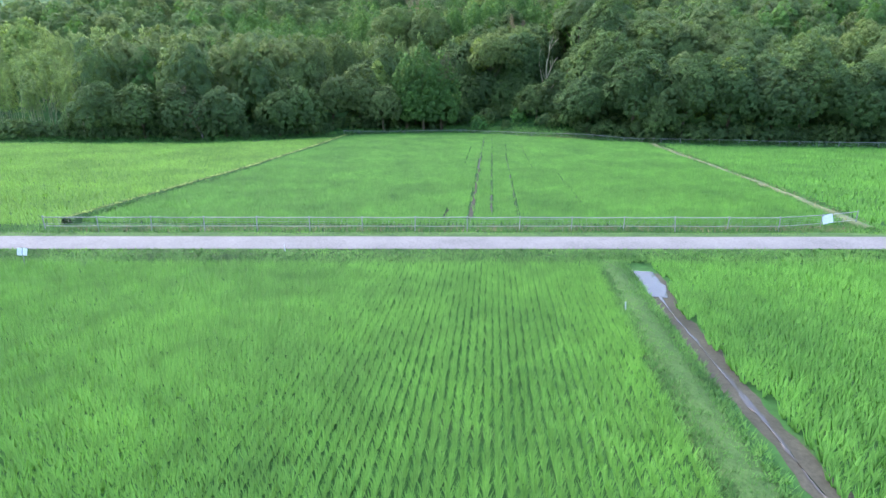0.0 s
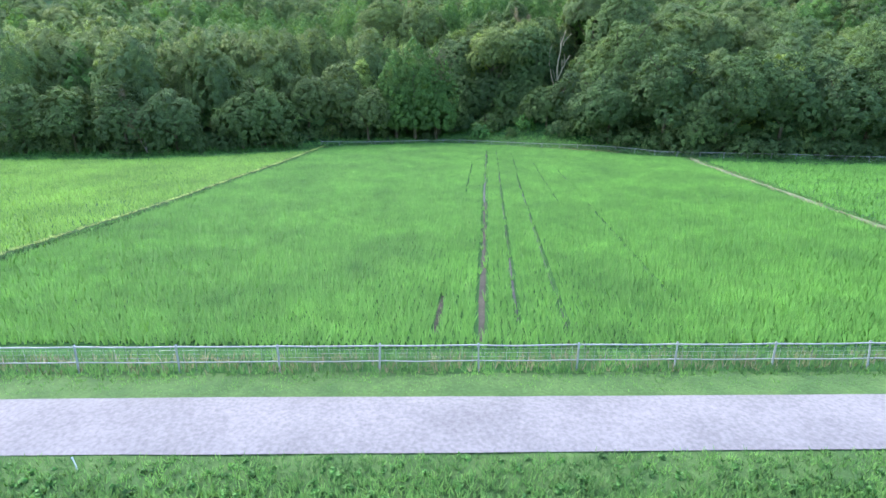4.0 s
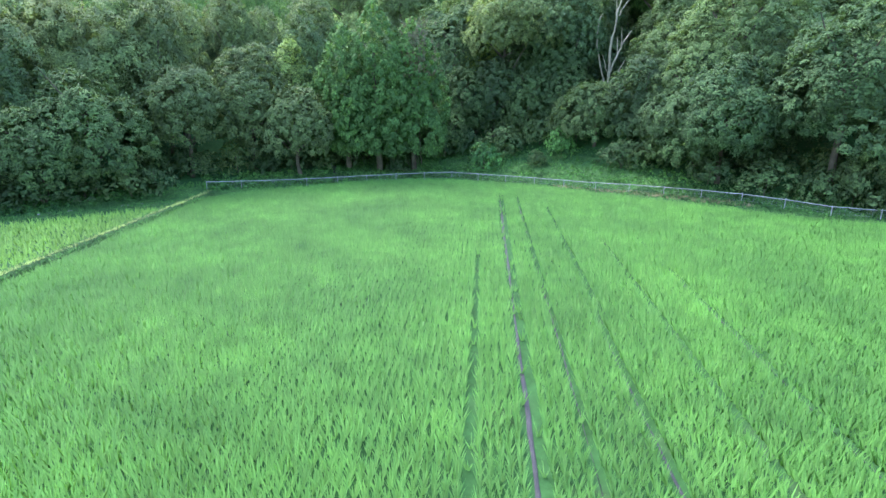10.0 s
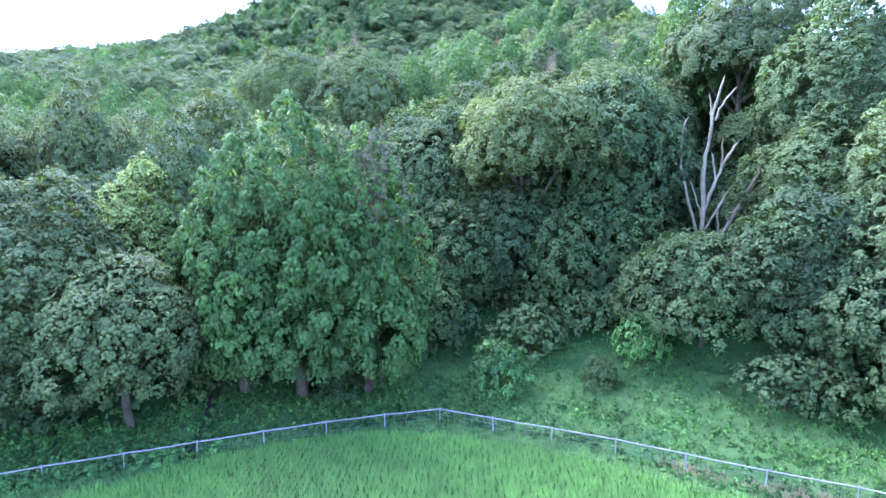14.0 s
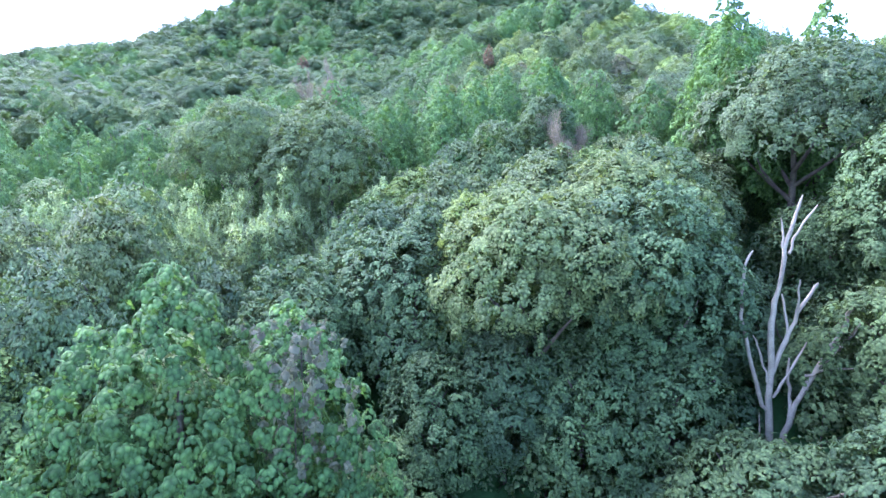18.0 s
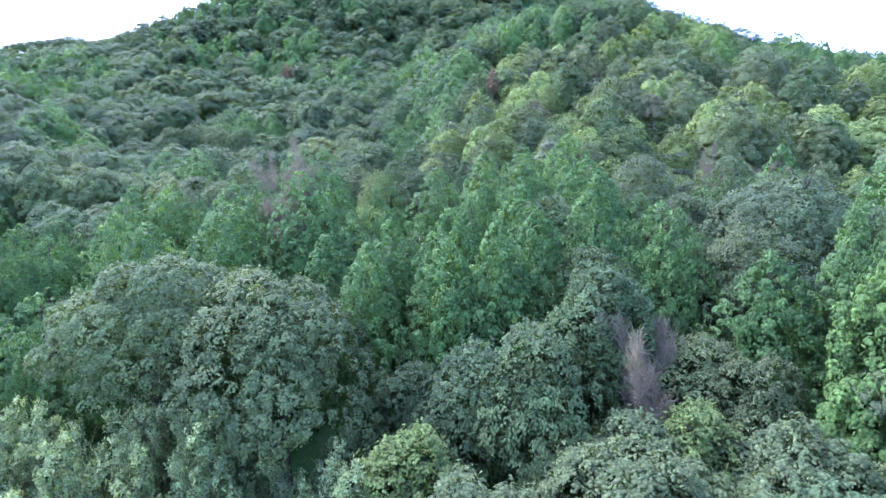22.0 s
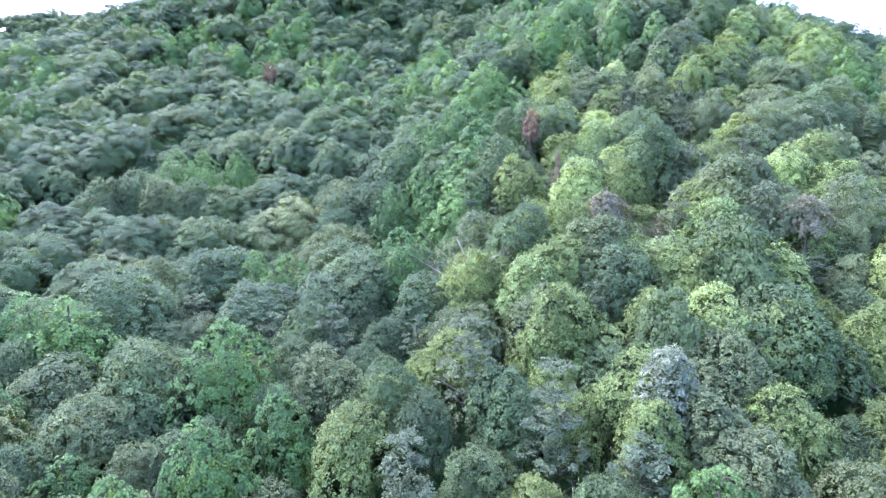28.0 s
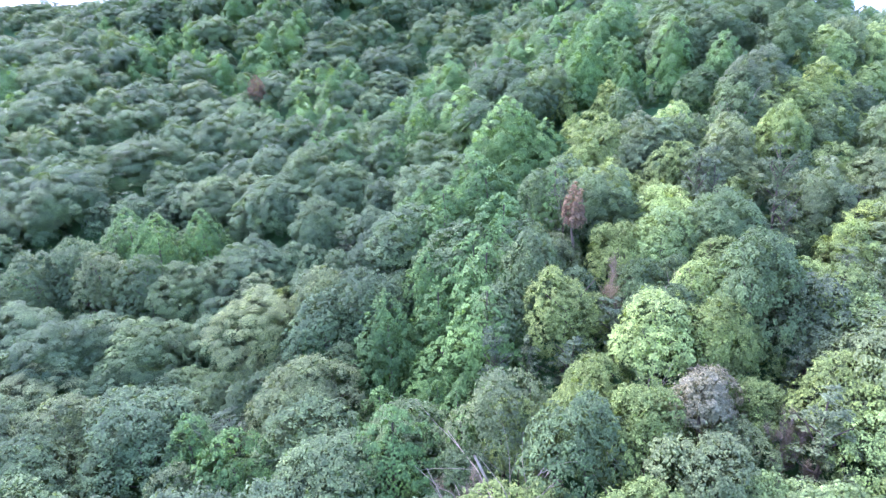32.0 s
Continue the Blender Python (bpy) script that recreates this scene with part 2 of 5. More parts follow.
def mesh_of(name, verts, faces, mats, index=None, smooth=False):
    """A mesh from arrays: verts (n, 3); faces, a list of (k, 3) or (k, 4) index arrays; one material index for each of these."""
    me = bpy.data.meshes.new(name)
    faces = [np.asarray(f, np.int32) for f in faces if len(f)]
    loops = np.concatenate([f.ravel() for f in faces])
    totals = np.concatenate([np.full(len(f), f.shape[1], np.int32) for f in faces])
    me.vertices.add(len(verts))
    me.vertices.foreach_set("co", np.asarray(verts, np.float32).ravel())
    me.loops.add(len(loops))
    me.loops.foreach_set("vertex_index", loops)
    me.polygons.add(len(totals))
    me.polygons.foreach_set("loop_start", np.r_[0, np.cumsum(totals)[:-1]].astype(np.int32))
    me.polygons.foreach_set("loop_total", totals)
    for m in mats:
        me.materials.append(m)
    if index is not None:
        me.polygons.foreach_set("material_index", np.repeat(index, [len(f) for f in faces]).astype(np.int32))
    me.update(calc_edges=True)
    if smooth:
        me.shade_smooth()
    return me


def leaves(base, along, side, length, width, droop=0.0):
    """Kite-shaped leaves: arrays of base points, directions, side directions and sizes. Gives (n, 4, 3)."""
    length, width = np.asarray(length)[:, None], np.asarray(width)[:, None]
    mid = base + along * length * 0.45
    tip = base + along * length
    tip[:, 2] -= (droop * length)[:, 0]
    return np.stack([base, mid + side * width * 0.5, tip, mid - side * width * 0.5], 1)


def spikes(base, along, side, length, width, droop=0.0):
    """Three-cornered sprays: broad at the base, pointed. Gives (n, 3, 3)."""
    length, width = np.asarray(length)[:, None], np.asarray(width)[:, None]
    tip = base + along * length
    tip[:, 2] -= (droop * length)[:, 0]
    return np.stack([base + side * width * 0.5, tip, base - side * width * 0.5], 1)


def unit(v):
    return v / np.maximum(np.linalg.norm(v, axis=-1, keepdims=True), 1e-9)


def kite_mesh(name, kites, mats):
    n, k = kites.shape[:2]
    return mesh_of(name, kites.reshape(-1, 3), [np.arange(k * n).reshape(-1, k)], mats)


def tube(points, radii, sides=6):
    """A tapered tube along points."""
    p, out, faces = np.asarray(points, float), [], []
    ang = np.arange(sides) * 2 * math.pi / sides
    for i, c in enumerate(p):
        d = unit(p[min(i + 1, len(p) - 1)] - p[max(i - 1, 0)])
        a = unit(np.cross(d, (0.31, 0.95, 0.05) if abs(d[2]) > 0.5 else (0, 0, 1)))
        b = np.cross(d, a)
        out.append(c + radii[i] * (np.cos(ang)[:, None] * a + np.sin(ang)[:, None] * b))
    for i in range(len(p) - 1):
        for k in range(sides):
            faces.append((i * sides + k, i * sides + (k + 1) % sides, (i + 1) * sides + (k + 1) % sides, (i + 1) * sides + k))
    return np.concatenate(out), np.array(faces)


def joined(pieces):
    verts, faces, n = [], [], 0
    for v, f in pieces:
        verts.append(v)
        faces.append(np.asarray(f) + n)
        n += len(v)
    return np.concatenate(verts), np.concatenate(faces)


def part(name, me, parent, label=""):
    ob = new(name, me)
    ob.parent = parent
    return tagged(ob, label)


def rounded_box(sx, sy, sz, bevel=0.01):
    bm = bmesh.new()
    bmesh.ops.create_cube(bm, size=1)
    bmesh.ops.scale(bm, vec=(sx, sy, sz), verts=bm.verts)
    bmesh.ops.bevel(bm, geom=bm.edges[:], offset=bevel, segments=2, affect="EDGES", profile=0.5)
    return bm


def bm_mesh(name, bm, mat):
    me = bpy.data.meshes.new(name)
    bm.to_mesh(me)
    bm.free()
    me.materials.append(mat)
    return me


# ---- the lie of the land ----
PROFILE_S = (-1000, 1, 4, 10, 22, 37, 72, 107, 152, 217, 272, 380, 490, 560, 900, 1500)
PROFILE_Z = (0, 0, 0.5, 1.7, 6, 12.5, 26, 36, 50, 64, 82, 128, 190, 200, 90, 40)
HILLS = ((-40, 190, 45, -6.8), (15, 175, 35, 5.9), (50, 205, 40, -9.2), (-60, 280, 55, -18.9), (0, 250, 40, 0.6),
         (45, 280, 45, -3.7), (-45, 350, 55, -7.1), (30, 350, 55, 3.3), (-60, 420, 70, -14.9), (60, 430, 80, -9.9),
         (-160, 300, 100, -6.1), (150, 300, 100, -5.0), (-200, 480, 120, -24.0), (210, 480, 120, -22.0), (0, 560, 110, 30.4), (-40, 145, 32, -6.5),
         (-22, 265, 30, -7.2), (-85, 300, 50, -1.1), (-140, 500, 70, 7.8), (215, 440, 60, -25.6), (215, 500, 60, 11.5), (130, 400, 60, 12.2),
         (0, 400, 60, 5.3), (-190, 440, 70, 2.5), (80, 340, 50, 17.5))


def edge_y(x):
    """Where the level fields end and the wooded slope begins."""
    return 101 + 27 * np.exp(-((np.asarray(x, float)) / 29.0) ** 2)


def ground_z(x, y):
    x, y = np.asarray(x, float), np.asarray(y, float)
    s = y - edge_y(x)
    z = np.interp(s, PROFILE_S, PROFILE_Z)
    ease = np.clip((s - 4) / 40, 0, 1)
    for cx, cy, r, h in HILLS:
        z = z + ease * h * np.exp(-((x - cx) ** 2 + (y - cy) ** 2) / r**2)
    top = 68 + 163 * np.exp(-(((x - 22.5) / np.where(x < 22.5, 198.5, 167.4)) ** 2))        # the hill's ridge line
    over = z - top
    z = np.where(over > -12, top - 6 * np.log1p(np.exp(-np.clip(over, -60, 60) / 6)), z)
    z = z + 118 * np.exp(-((x + 405) / 207) ** 2 - ((y - 800) / 130) ** 2)        # a farther hill beside it
    z = z + ease * (1.2 * np.sin(x * 0.11 + 1.3) * np.sin(y * 0.09) + 0.8 * np.sin(x * 0.23 - y * 0.17))
    return np.where(s < 1, 0.0, z)


def spaced(lo, hi, fine_lo, fine_hi, fine, coarse):
    return np.unique(np.r_[np.arange(lo, fine_lo, coarse), np.arange(fine_lo, fine_hi, fine), np.arange(fine_hi, hi + coarse, coarse)])


gx, gy = spaced(-2200, 2200, -160, 160, 4.0, 40), spaced(-1500, 2000, 84, 330, 3.0, 30)
GX, GY = np.meshgrid(gx, gy)
gv = np.stack([GX, GY, ground_z(GX, GY)], -1).reshape(-1, 3)
gi = np.arange(len(gx) * len(gy)).reshape(len(gy), len(gx))
gf = np.stack([gi[:-1, :-1], gi[:-1, 1:], gi[1:, 1:], gi[1:, :-1]], -1).reshape(-1, 4)
tagged(new("ground", mesh_of("ground", gv, [gf], [M["ground"]], smooth=True)), "dark soil and leaf litter under fields and forest", "ground", kind="structure")

# ---- fields ----
LEAN = 0.062          # the plots lie turned a little against the line of flight
ROAD = lambda x: 34.95 + 0.037 * x          # middle of the farm road


def strip(name, mat, line, half, z, n, label, category, kind="structure", wob=0.0, crown=0.0, seed=1):
    """A long band over the ground: line(t) its middle for t from 0 to 1, half its half width."""
    r = np.random.default_rng(seed)
    t = np.linspace(0, 1, n)
    mid = np.array([line(v) for v in t], float)
    d = unit(np.gradient(mid, axis=0))
    nrm = np.stack([-d[:, 1], d[:, 0]], -1)
    wl = half + wob * np.convolve(r.normal(size=n + 8), np.ones(9) / 3, "valid")
    wr_ = half + wob * np.convolve(r.normal(size=n + 8), np.ones(9) / 3, "valid")
    cols = []
    for f, h in ((-1.0, -0.06), (-0.8, 0.6), (-0.4, 0.92), (0, 1.0), (0.4, 0.92), (0.8, 0.6), (1.0, -0.06)):
        w = np.where(f < 0, wl, wr_) * f
        zz = z + crown * h + (0.02 * r.normal(size=n) if crown > 0.1 else 0)
        cols.append(np.c_[mid + nrm * w[:, None], np.full(n, 1.0) * zz])
    v = np.stack(cols, 1).reshape(-1, 3)
    i = np.arange(n * 7).reshape(n, 7)
    f = np.stack([i[:-1, :-1], i[:-1, 1:], i[1:, 1:], i[1:, :-1]], -1).reshape(-1, 4)
    return tagged(new(name, mesh_of(name, v, [f], [mat], smooth=True)), label, category, kind=kind)


def lerp_line(*pts):
    p = np.array(pts, float)
    u = np.r_[0, np.cumsum(np.linalg.norm(np.diff(p, axis=0), axis=1))]
    return lambda t: (np.interp(t * u[-1], u, p[:, 0]), np.interp(t * u[-1], u, p[:, 1]))


LEFT_BUND = lerp_line((-26.2, 39.5), (-23.6, 66), (-22.2, 95), (-21.6, 118))
RIGHT_PATH = lerp_line((31.5, 40), (33.5, 52), (35.6, 72), (38.0, 100), (39.2, 106))
NEAR_BUND = lerp_line((8.6, -6), (9.4, 13.4), (10.75, 31.5))
strip("road", M["road"], lerp_line((-160, ROAD(-160)), (160, ROAD(160))), 1.42, 0.26, 200, "pale grey concrete farm road between rice fields", "road", wob=0.03, crown=0.05)
strip("verge", M["turf"], lerp_line((-160, ROAD(-160) + 0.1), (160, ROAD(160) + 0.1)), 3.3, 0.05, 160, "grassy road bank of the farm road", "verge", crown=0.2, wob=0.1)
strip("bund", M["turf"], NEAR_BUND, 0.85, 0.02, 60, "low grassed earth bund beside a ditch", "bund", crown=0.32, wob=0.08)
strip("bund", M["turf"], LEFT_BUND, 0.5, 0.02, 80, "low grassed earth bund between rice plots", "bund", crown=0.54, wob=0.06)
strip("path", M["path"], RIGHT_PATH, 0.46, 0.02, 90, "trodden yellowish earth path between rice plots", "path", crown=0.28, wob=0.3)
strip("water", M["water"], lerp_line((9.9, -6), (11.15, 13.5), (11.45, 20), (11.75, 25), (12.35, 29.9)), 0.1, 0.045, 70, "muddy water standing in a narrow ditch", "water", wob=0.14, crown=0.004)
strip("mud", M["mud"], lerp_line((10.2, -6), (11.25, 13.5), (11.55, 20), (11.85, 25), (12.55, 30.2)), 0.55, 0.012, 90, "wet brown mud along a ditch", "mud", wob=0.16, crown=0.012)
strip("water", M["water"], lerp_line((11.75, 26.6), (12.15, 28.6), (12.4, 30.4)), 0.56, 0.05, 24, "shallow pool of muddy water at the end of a ditch", "water", wob=0.12, crown=0.004, seed=4)
# wide strips are open mud; thin ones are near-black, painting shade between rows
for u, y0, y1, w in ((0.57, 40.8, 70, 0.14), (0.5, 70, 116, 0.06), (-1.4, 41.5, 46, 0.12), (2.2, 43, 116, 0.04), (4.3, 42.5, 86, 0.04), (10.0, 46, 100, 0.05)):
    strip("mud", M["mud" if w > 0.1 else "shade_mud"], lerp_line((u + LEAN * y0, y0), (u + LEAN * y1, y1)), w * 0.95, 0.02, 60, "bare wet mud where a row of rice is missing, thin lines darkened for shade", "mud", wob=0.03, crown=0.01, seed=int(y0 + 50 * abs(u)))


def sward_mesh(name, grown, mats):
    """Blades shaded softly, as a standing crop is lit from above."""
    q, soft = grown
    me = kite_mesh(name, q, mats)
    me.shade_smooth()
    me.normals_split_custom_set_from_vertices(np.repeat(soft, 3, 0).astype(np.float32))
    return me


def blade_kites(px, py, pz, r, per, height, spread, width):
    """Tufts of upright blades at the given points."""
    n = len(px)
    base = np.repeat(np.c_[px, py, pz], per, 0)
    a = r.uniform(0, 2 * math.pi, n * per)
    lean = spread * r.uniform(0.2, 1.0, n * per)
    h = np.repeat(height * r.uniform(0.75, 1.2, n), per) * r.uniform(0.75, 1.1, n * per)
    along = unit(np.c_[np.cos(a) * lean, np.sin(a) * lean, np.ones(n * per)])
    base = base + 0.03 * np.c_[np.cos(a), np.sin(a), np.zeros(n * per)]
    b = r.uniform(0, 2 * math.pi, n * per)
    side = unit(np.cross(along, np.c_[np.cos(b), np.sin(b), np.zeros(n * per)]))
    q = spikes(base, along, side, h, width * r.uniform(0.7, 1.3, n * per), 0.1)
    g = unit(np.cross(q[:, 1] - q[:, 0], q[:, 2] - q[:, 0]))
    back = g @ np.array((0, -0.6, 0.8)) < 0
    q[back] = q[back][:, ::-1]
    g[back] *= -1
    return q, unit(0.45 * g + (0, -0.12, 0.9))


def plot_rows(x_of, y0, y1, u0, u1, row, step, r, gaps=()):
    """Points in planted rows; x_of(u, y) gives x. gaps: bare stretches (u, y0, y1, half width)."""
    u, v = np.meshgrid(np.arange(u0, u1, row), np.arange(y0, y1, step))
    u, v = u.ravel() + r.normal(0, 0.018, u.size), v.ravel() + r.uniform(-0.4, 0.4, v.size) * step
    keep = r.random(u.size) > 0.02
    for gu, a, b, w in gaps:
        keep &= ~((np.abs(u - gu) < w) & (v > a) & (v < b) & (r.random(u.size) > 0.06))
    return u[keep], v[keep]


def rice_field(name, pts, r, per, label, width=0.035, height=0.62, mat="rice", spread=0.5):
    x, y = pts
    big = 1 + 0.13 * np.sin(x * 0.31 + 0.8 * np.sin(y * 0.13)) * np.sin(y * 0.23 + x * 0.05) + 0.05 * r.normal(size=len(x)) + 0.045 * np.sin((x - LEAN * y) * 3.49) + 0.03 * np.sin((x - LEAN * y) * 10.3)
    k = blade_kites(x, y, np.zeros(len(x)), r, per, height * big, spread, width)
    return tagged(new(name, sward_mesh(name, k, [M[mat]])), label, "rice", kind="stuff")


r = np.random.default_rng(11)
u, v = plot_rows(None, 2.0, 31.0, -48, 8.0, 0.3, 0.17, r)
x = u + LEAN * v
k = (x < np.interp(v, (0, 13.4, 31), (7.6, 8.5, 9.9))) & (v < 30.9 + 0.03 * x) & (np.abs(x - 2) < 0.9 * v + 5)
rice_field("rice_plot", (x[k], v[k]), r, 20, "bright green young rice standing in planted rows", 0.034, 0.56, spread=0.4)
u, v = plot_rows(None, 2.0, 31.6, 9.5, 42, 0.3, 0.24, r)
x = u + LEAN * v
k = x > np.interp(v, (0, 13.5, 20, 25, 30), (10.9, 11.75, 11.95, 12.25, 13.2)) + 0.3 * np.sin(v * 1.7) * np.sin(v * 0.6)
k &= np.abs(x - 2) < 0.95 * v + 7
rice_field("rice_plot", (x[k], v[k]), r, 14, "bright green rice with ragged edge beside a muddy ditch", 0.045)
u, v = plot_rows(None, -12.0, 31.0, -60, 48, 0.6, 0.6, r)
x = u + LEAN * v
k = ((x < np.interp(v, (-12, 13.4, 31), (6.9, 8.5, 9.9))) | (x > np.interp(v, (-12, 13.5, 30), (10.6, 12.2, 13.6)))) & (v < 30.6 + 0.03 * x)
k &= (np.abs(x - 2) > 0.95 * v + 6.5) | (v < 2)
rice_field("rice_plot", (x[k], v[k]), r, 5, "bright green rice at the borders of the plots", 0.13)
GAPS = ((0.57, 41, 72, 0.27), (0.55, 72, 118, 0.2), (-1.4, 41.5, 46, 0.2), (-1.4, 74, 98, 0.1), (2.2, 42.5, 118, 0.1), (4.3, 42, 88, 0.1), (4.6, 88, 112, 0.1), (10.0, 45, 102, 0.1), (16.9, 60, 95, 0.1), (7.3, 70, 104, 0.1))
u, v = plot_rows(None, 40.3, 128, -32, 34, 0.3, 0.19, r, GAPS)
x = u + LEAN * v
k = (x > np.interp(v, (40, 66, 95, 120), (-25.65, -23.1, -21.7, -21.1))) & (x < np.interp(v, (40, 52, 72, 106), (30.2, 32.4, 34.5, 37))) & (v < edge_y(x) - 1.5) & (v > 40.2 + 0.037 * x)
rice_field("rice_plot", (x[k], v[k]), r, 8, "bright green rice in long rows with muddy wheel lines", 0.07, 0.66)
u, v = plot_rows(None, 39.0, 117, -88, -24, 0.42, 0.36, r)
x = u + LEAN * v
k = (x < np.interp(v, (40, 66, 95, 120), (-26.7, -24.1, -22.7, -22.1))) & (v < edge_y(x) - 3.5) & (v > 40 + 0.037 * x)
rice_field("rice_plot", (x[k], v[k]), r, 6, "yellowish green rice in a side plot, paled further for sun glare", 0.11, mat="side_glare_rice")
u, v = plot_rows(None, 42.0, 106, 28, 90, 0.45, 0.4, r)
x = u + LEAN * v
k = (x > np.interp(v, (40, 52, 72, 106), (32.6, 34.8, 36.8, 40.5))) & (v < edge_y(x) - 3.5)
rice_field("rice_plot", (x[k], v[k]), r, 5, "green rice in a side plot by the path", 0.11)


def tufts(name, n, where, r, per, height, spread, width, mat, label, category="grass"):
    x, y, z = where(n)
    k = blade_kites(x, y, z, r, per, height, spread, width)
    return tagged(new(name, sward_mesh(name, k, [mat])), label, category, kind="stuff")


def along_line(line, half, r, z=0.0):
    def where(n):
        t, o = r.random(n), r.uniform(-half, half, n)
        p = np.array(line(t)).T
        q = np.array(line(t + 1e-3)).T
        d = unit(q - p)
        p = p + np.stack([-d[:, 1], d[:, 0]], -1) * o[:, None]
        return p[:, 0], p[:, 1], ground_z(p[:, 0], p[:, 1]) + z
    return where


tufts("verge_grass", 15000, along_line(lerp_line((-55, ROAD(-55) - 2.7), (50, ROAD(50) - 2.7)), 1.2, r, 0.1), r, 4, 0.3, 0.7, 0.06, M["grass"], "mown dark green grass on the road bank")
tufts("verge_grass", 5500, along_line(lerp_line((-60, ROAD(-60) + 2.45), (55, ROAD(55) + 2.45)), 0.75, r, 0.1), r, 4, 0.2, 0.8, 0.045, M["grass"], "short grass between road and fence")
tufts("verge_grass", 5500, along_line(lerp_line((-60, ROAD(-60) + 4.0), (55, ROAD(55) + 4.0)), 0.8, r, 0.05), r, 4, 0.42, 0.5, 0.04, M["grass"], "tall unmown grass along the fence")
tufts("dry_grass", 900, along_line(lerp_line((-26, ROAD(-26) + 3.9), (30, ROAD(30) + 3.9)), 0.6, r, 0.05), r, 4, 0.45, 0.5, 0.035, M["straw"], "straw-coloured grass seed heads by the fence")
tufts("bund_grass", 6000, along_line(NEAR_BUND, 0.95, r, 0.2), r, 4, 0.26, 0.8, 0.05, M["grass"], "light green grass on the ditch bund")
tufts("bund_grass", 4500, along_line(LEFT_BUND, 0.6, r, 0.36), r, 4, 0.3, 0.7, 0.05, M["weed"], "grass on the bund between plots")
tufts("bund_grass", 1300, along_line(LEFT_BUND, 0.16, r, 0.5), r, 4, 0.24, 0.7, 0.06, M["bund_tips"], "pale grass tips on the bund")
tufts("path_grass", 7000, along_line(RIGHT_PATH, 1.2, r, 0.1), r, 4, 0.22, 0.8, 0.05, M["grass"], "grass along the edges of the path")
tufts("dry_grass", 400, along_line(RIGHT_PATH, 0.8, r, 0.25), r, 4, 0.18, 0.8, 0.04, M["straw"], "dry straw on the path")


def slope_edge(n):
    x = np.r_[r.uniform(-92, 92, n // 2), r.normal(4, 16, n - n // 2)]
    y = edge_y(x) + r.uniform(-1.8, 1.0, n) + r.random(n) ** 1.2 * np.where(np.abs(x - 6) < 19, 13.0, 6.0)
    return x, y, ground_z(x, y)


tufts("meadow_grass", 34000, slope_edge, r, 5, 0.34, 0.8, 0.08, M["grass"], "meadow grass at the foot of the wood")


# turf of the small meadow inside the fence
mx, ms = np.meshgrid(np.arange(-33, 37, 0.8), np.linspace(-0.6, 1.0, 30))
depth = np.where(np.abs(mx - 6) < 17, 12.0, 5.0)
my = edge_y(mx) + np.where(ms < 0, ms * 2.0, ms * depth)
mv = np.stack([mx, my, ground_z(mx, my) + 0.1 + 0.05 * np.sin(mx * 2.1) * np.sin(my * 1.7)], -1)
mv[0, :, 2] -= 0.3
mv[-1, :, 2] -= 0.4
mi = np.arange(mx.size).reshape(mx.shape)
mf = np.stack([mi[:-1, :-1], mi[:-1, 1:], mi[1:, 1:], mi[1:, :-1]], -1).reshape(-1, 4)
tagged(new("meadow", mesh_of("meadow", mv.reshape(-1, 3), [mf], [M["meadow_turf"]], smooth=True)), "rough green turf at the foot of the wood", "meadow", kind="structure")

# ---- trees: how each kind grows ----


def facing(tris, soft):
    """Turns each leaf so that its front looks the way its growth faces."""
    n = np.cross(tris[:, 1] - tris[:, 0], tris[:, 2] - tris[:, 0])
    back = (n * soft).sum(1) < 0
    tris[back] = tris[back][:, ::-1]
    return tris


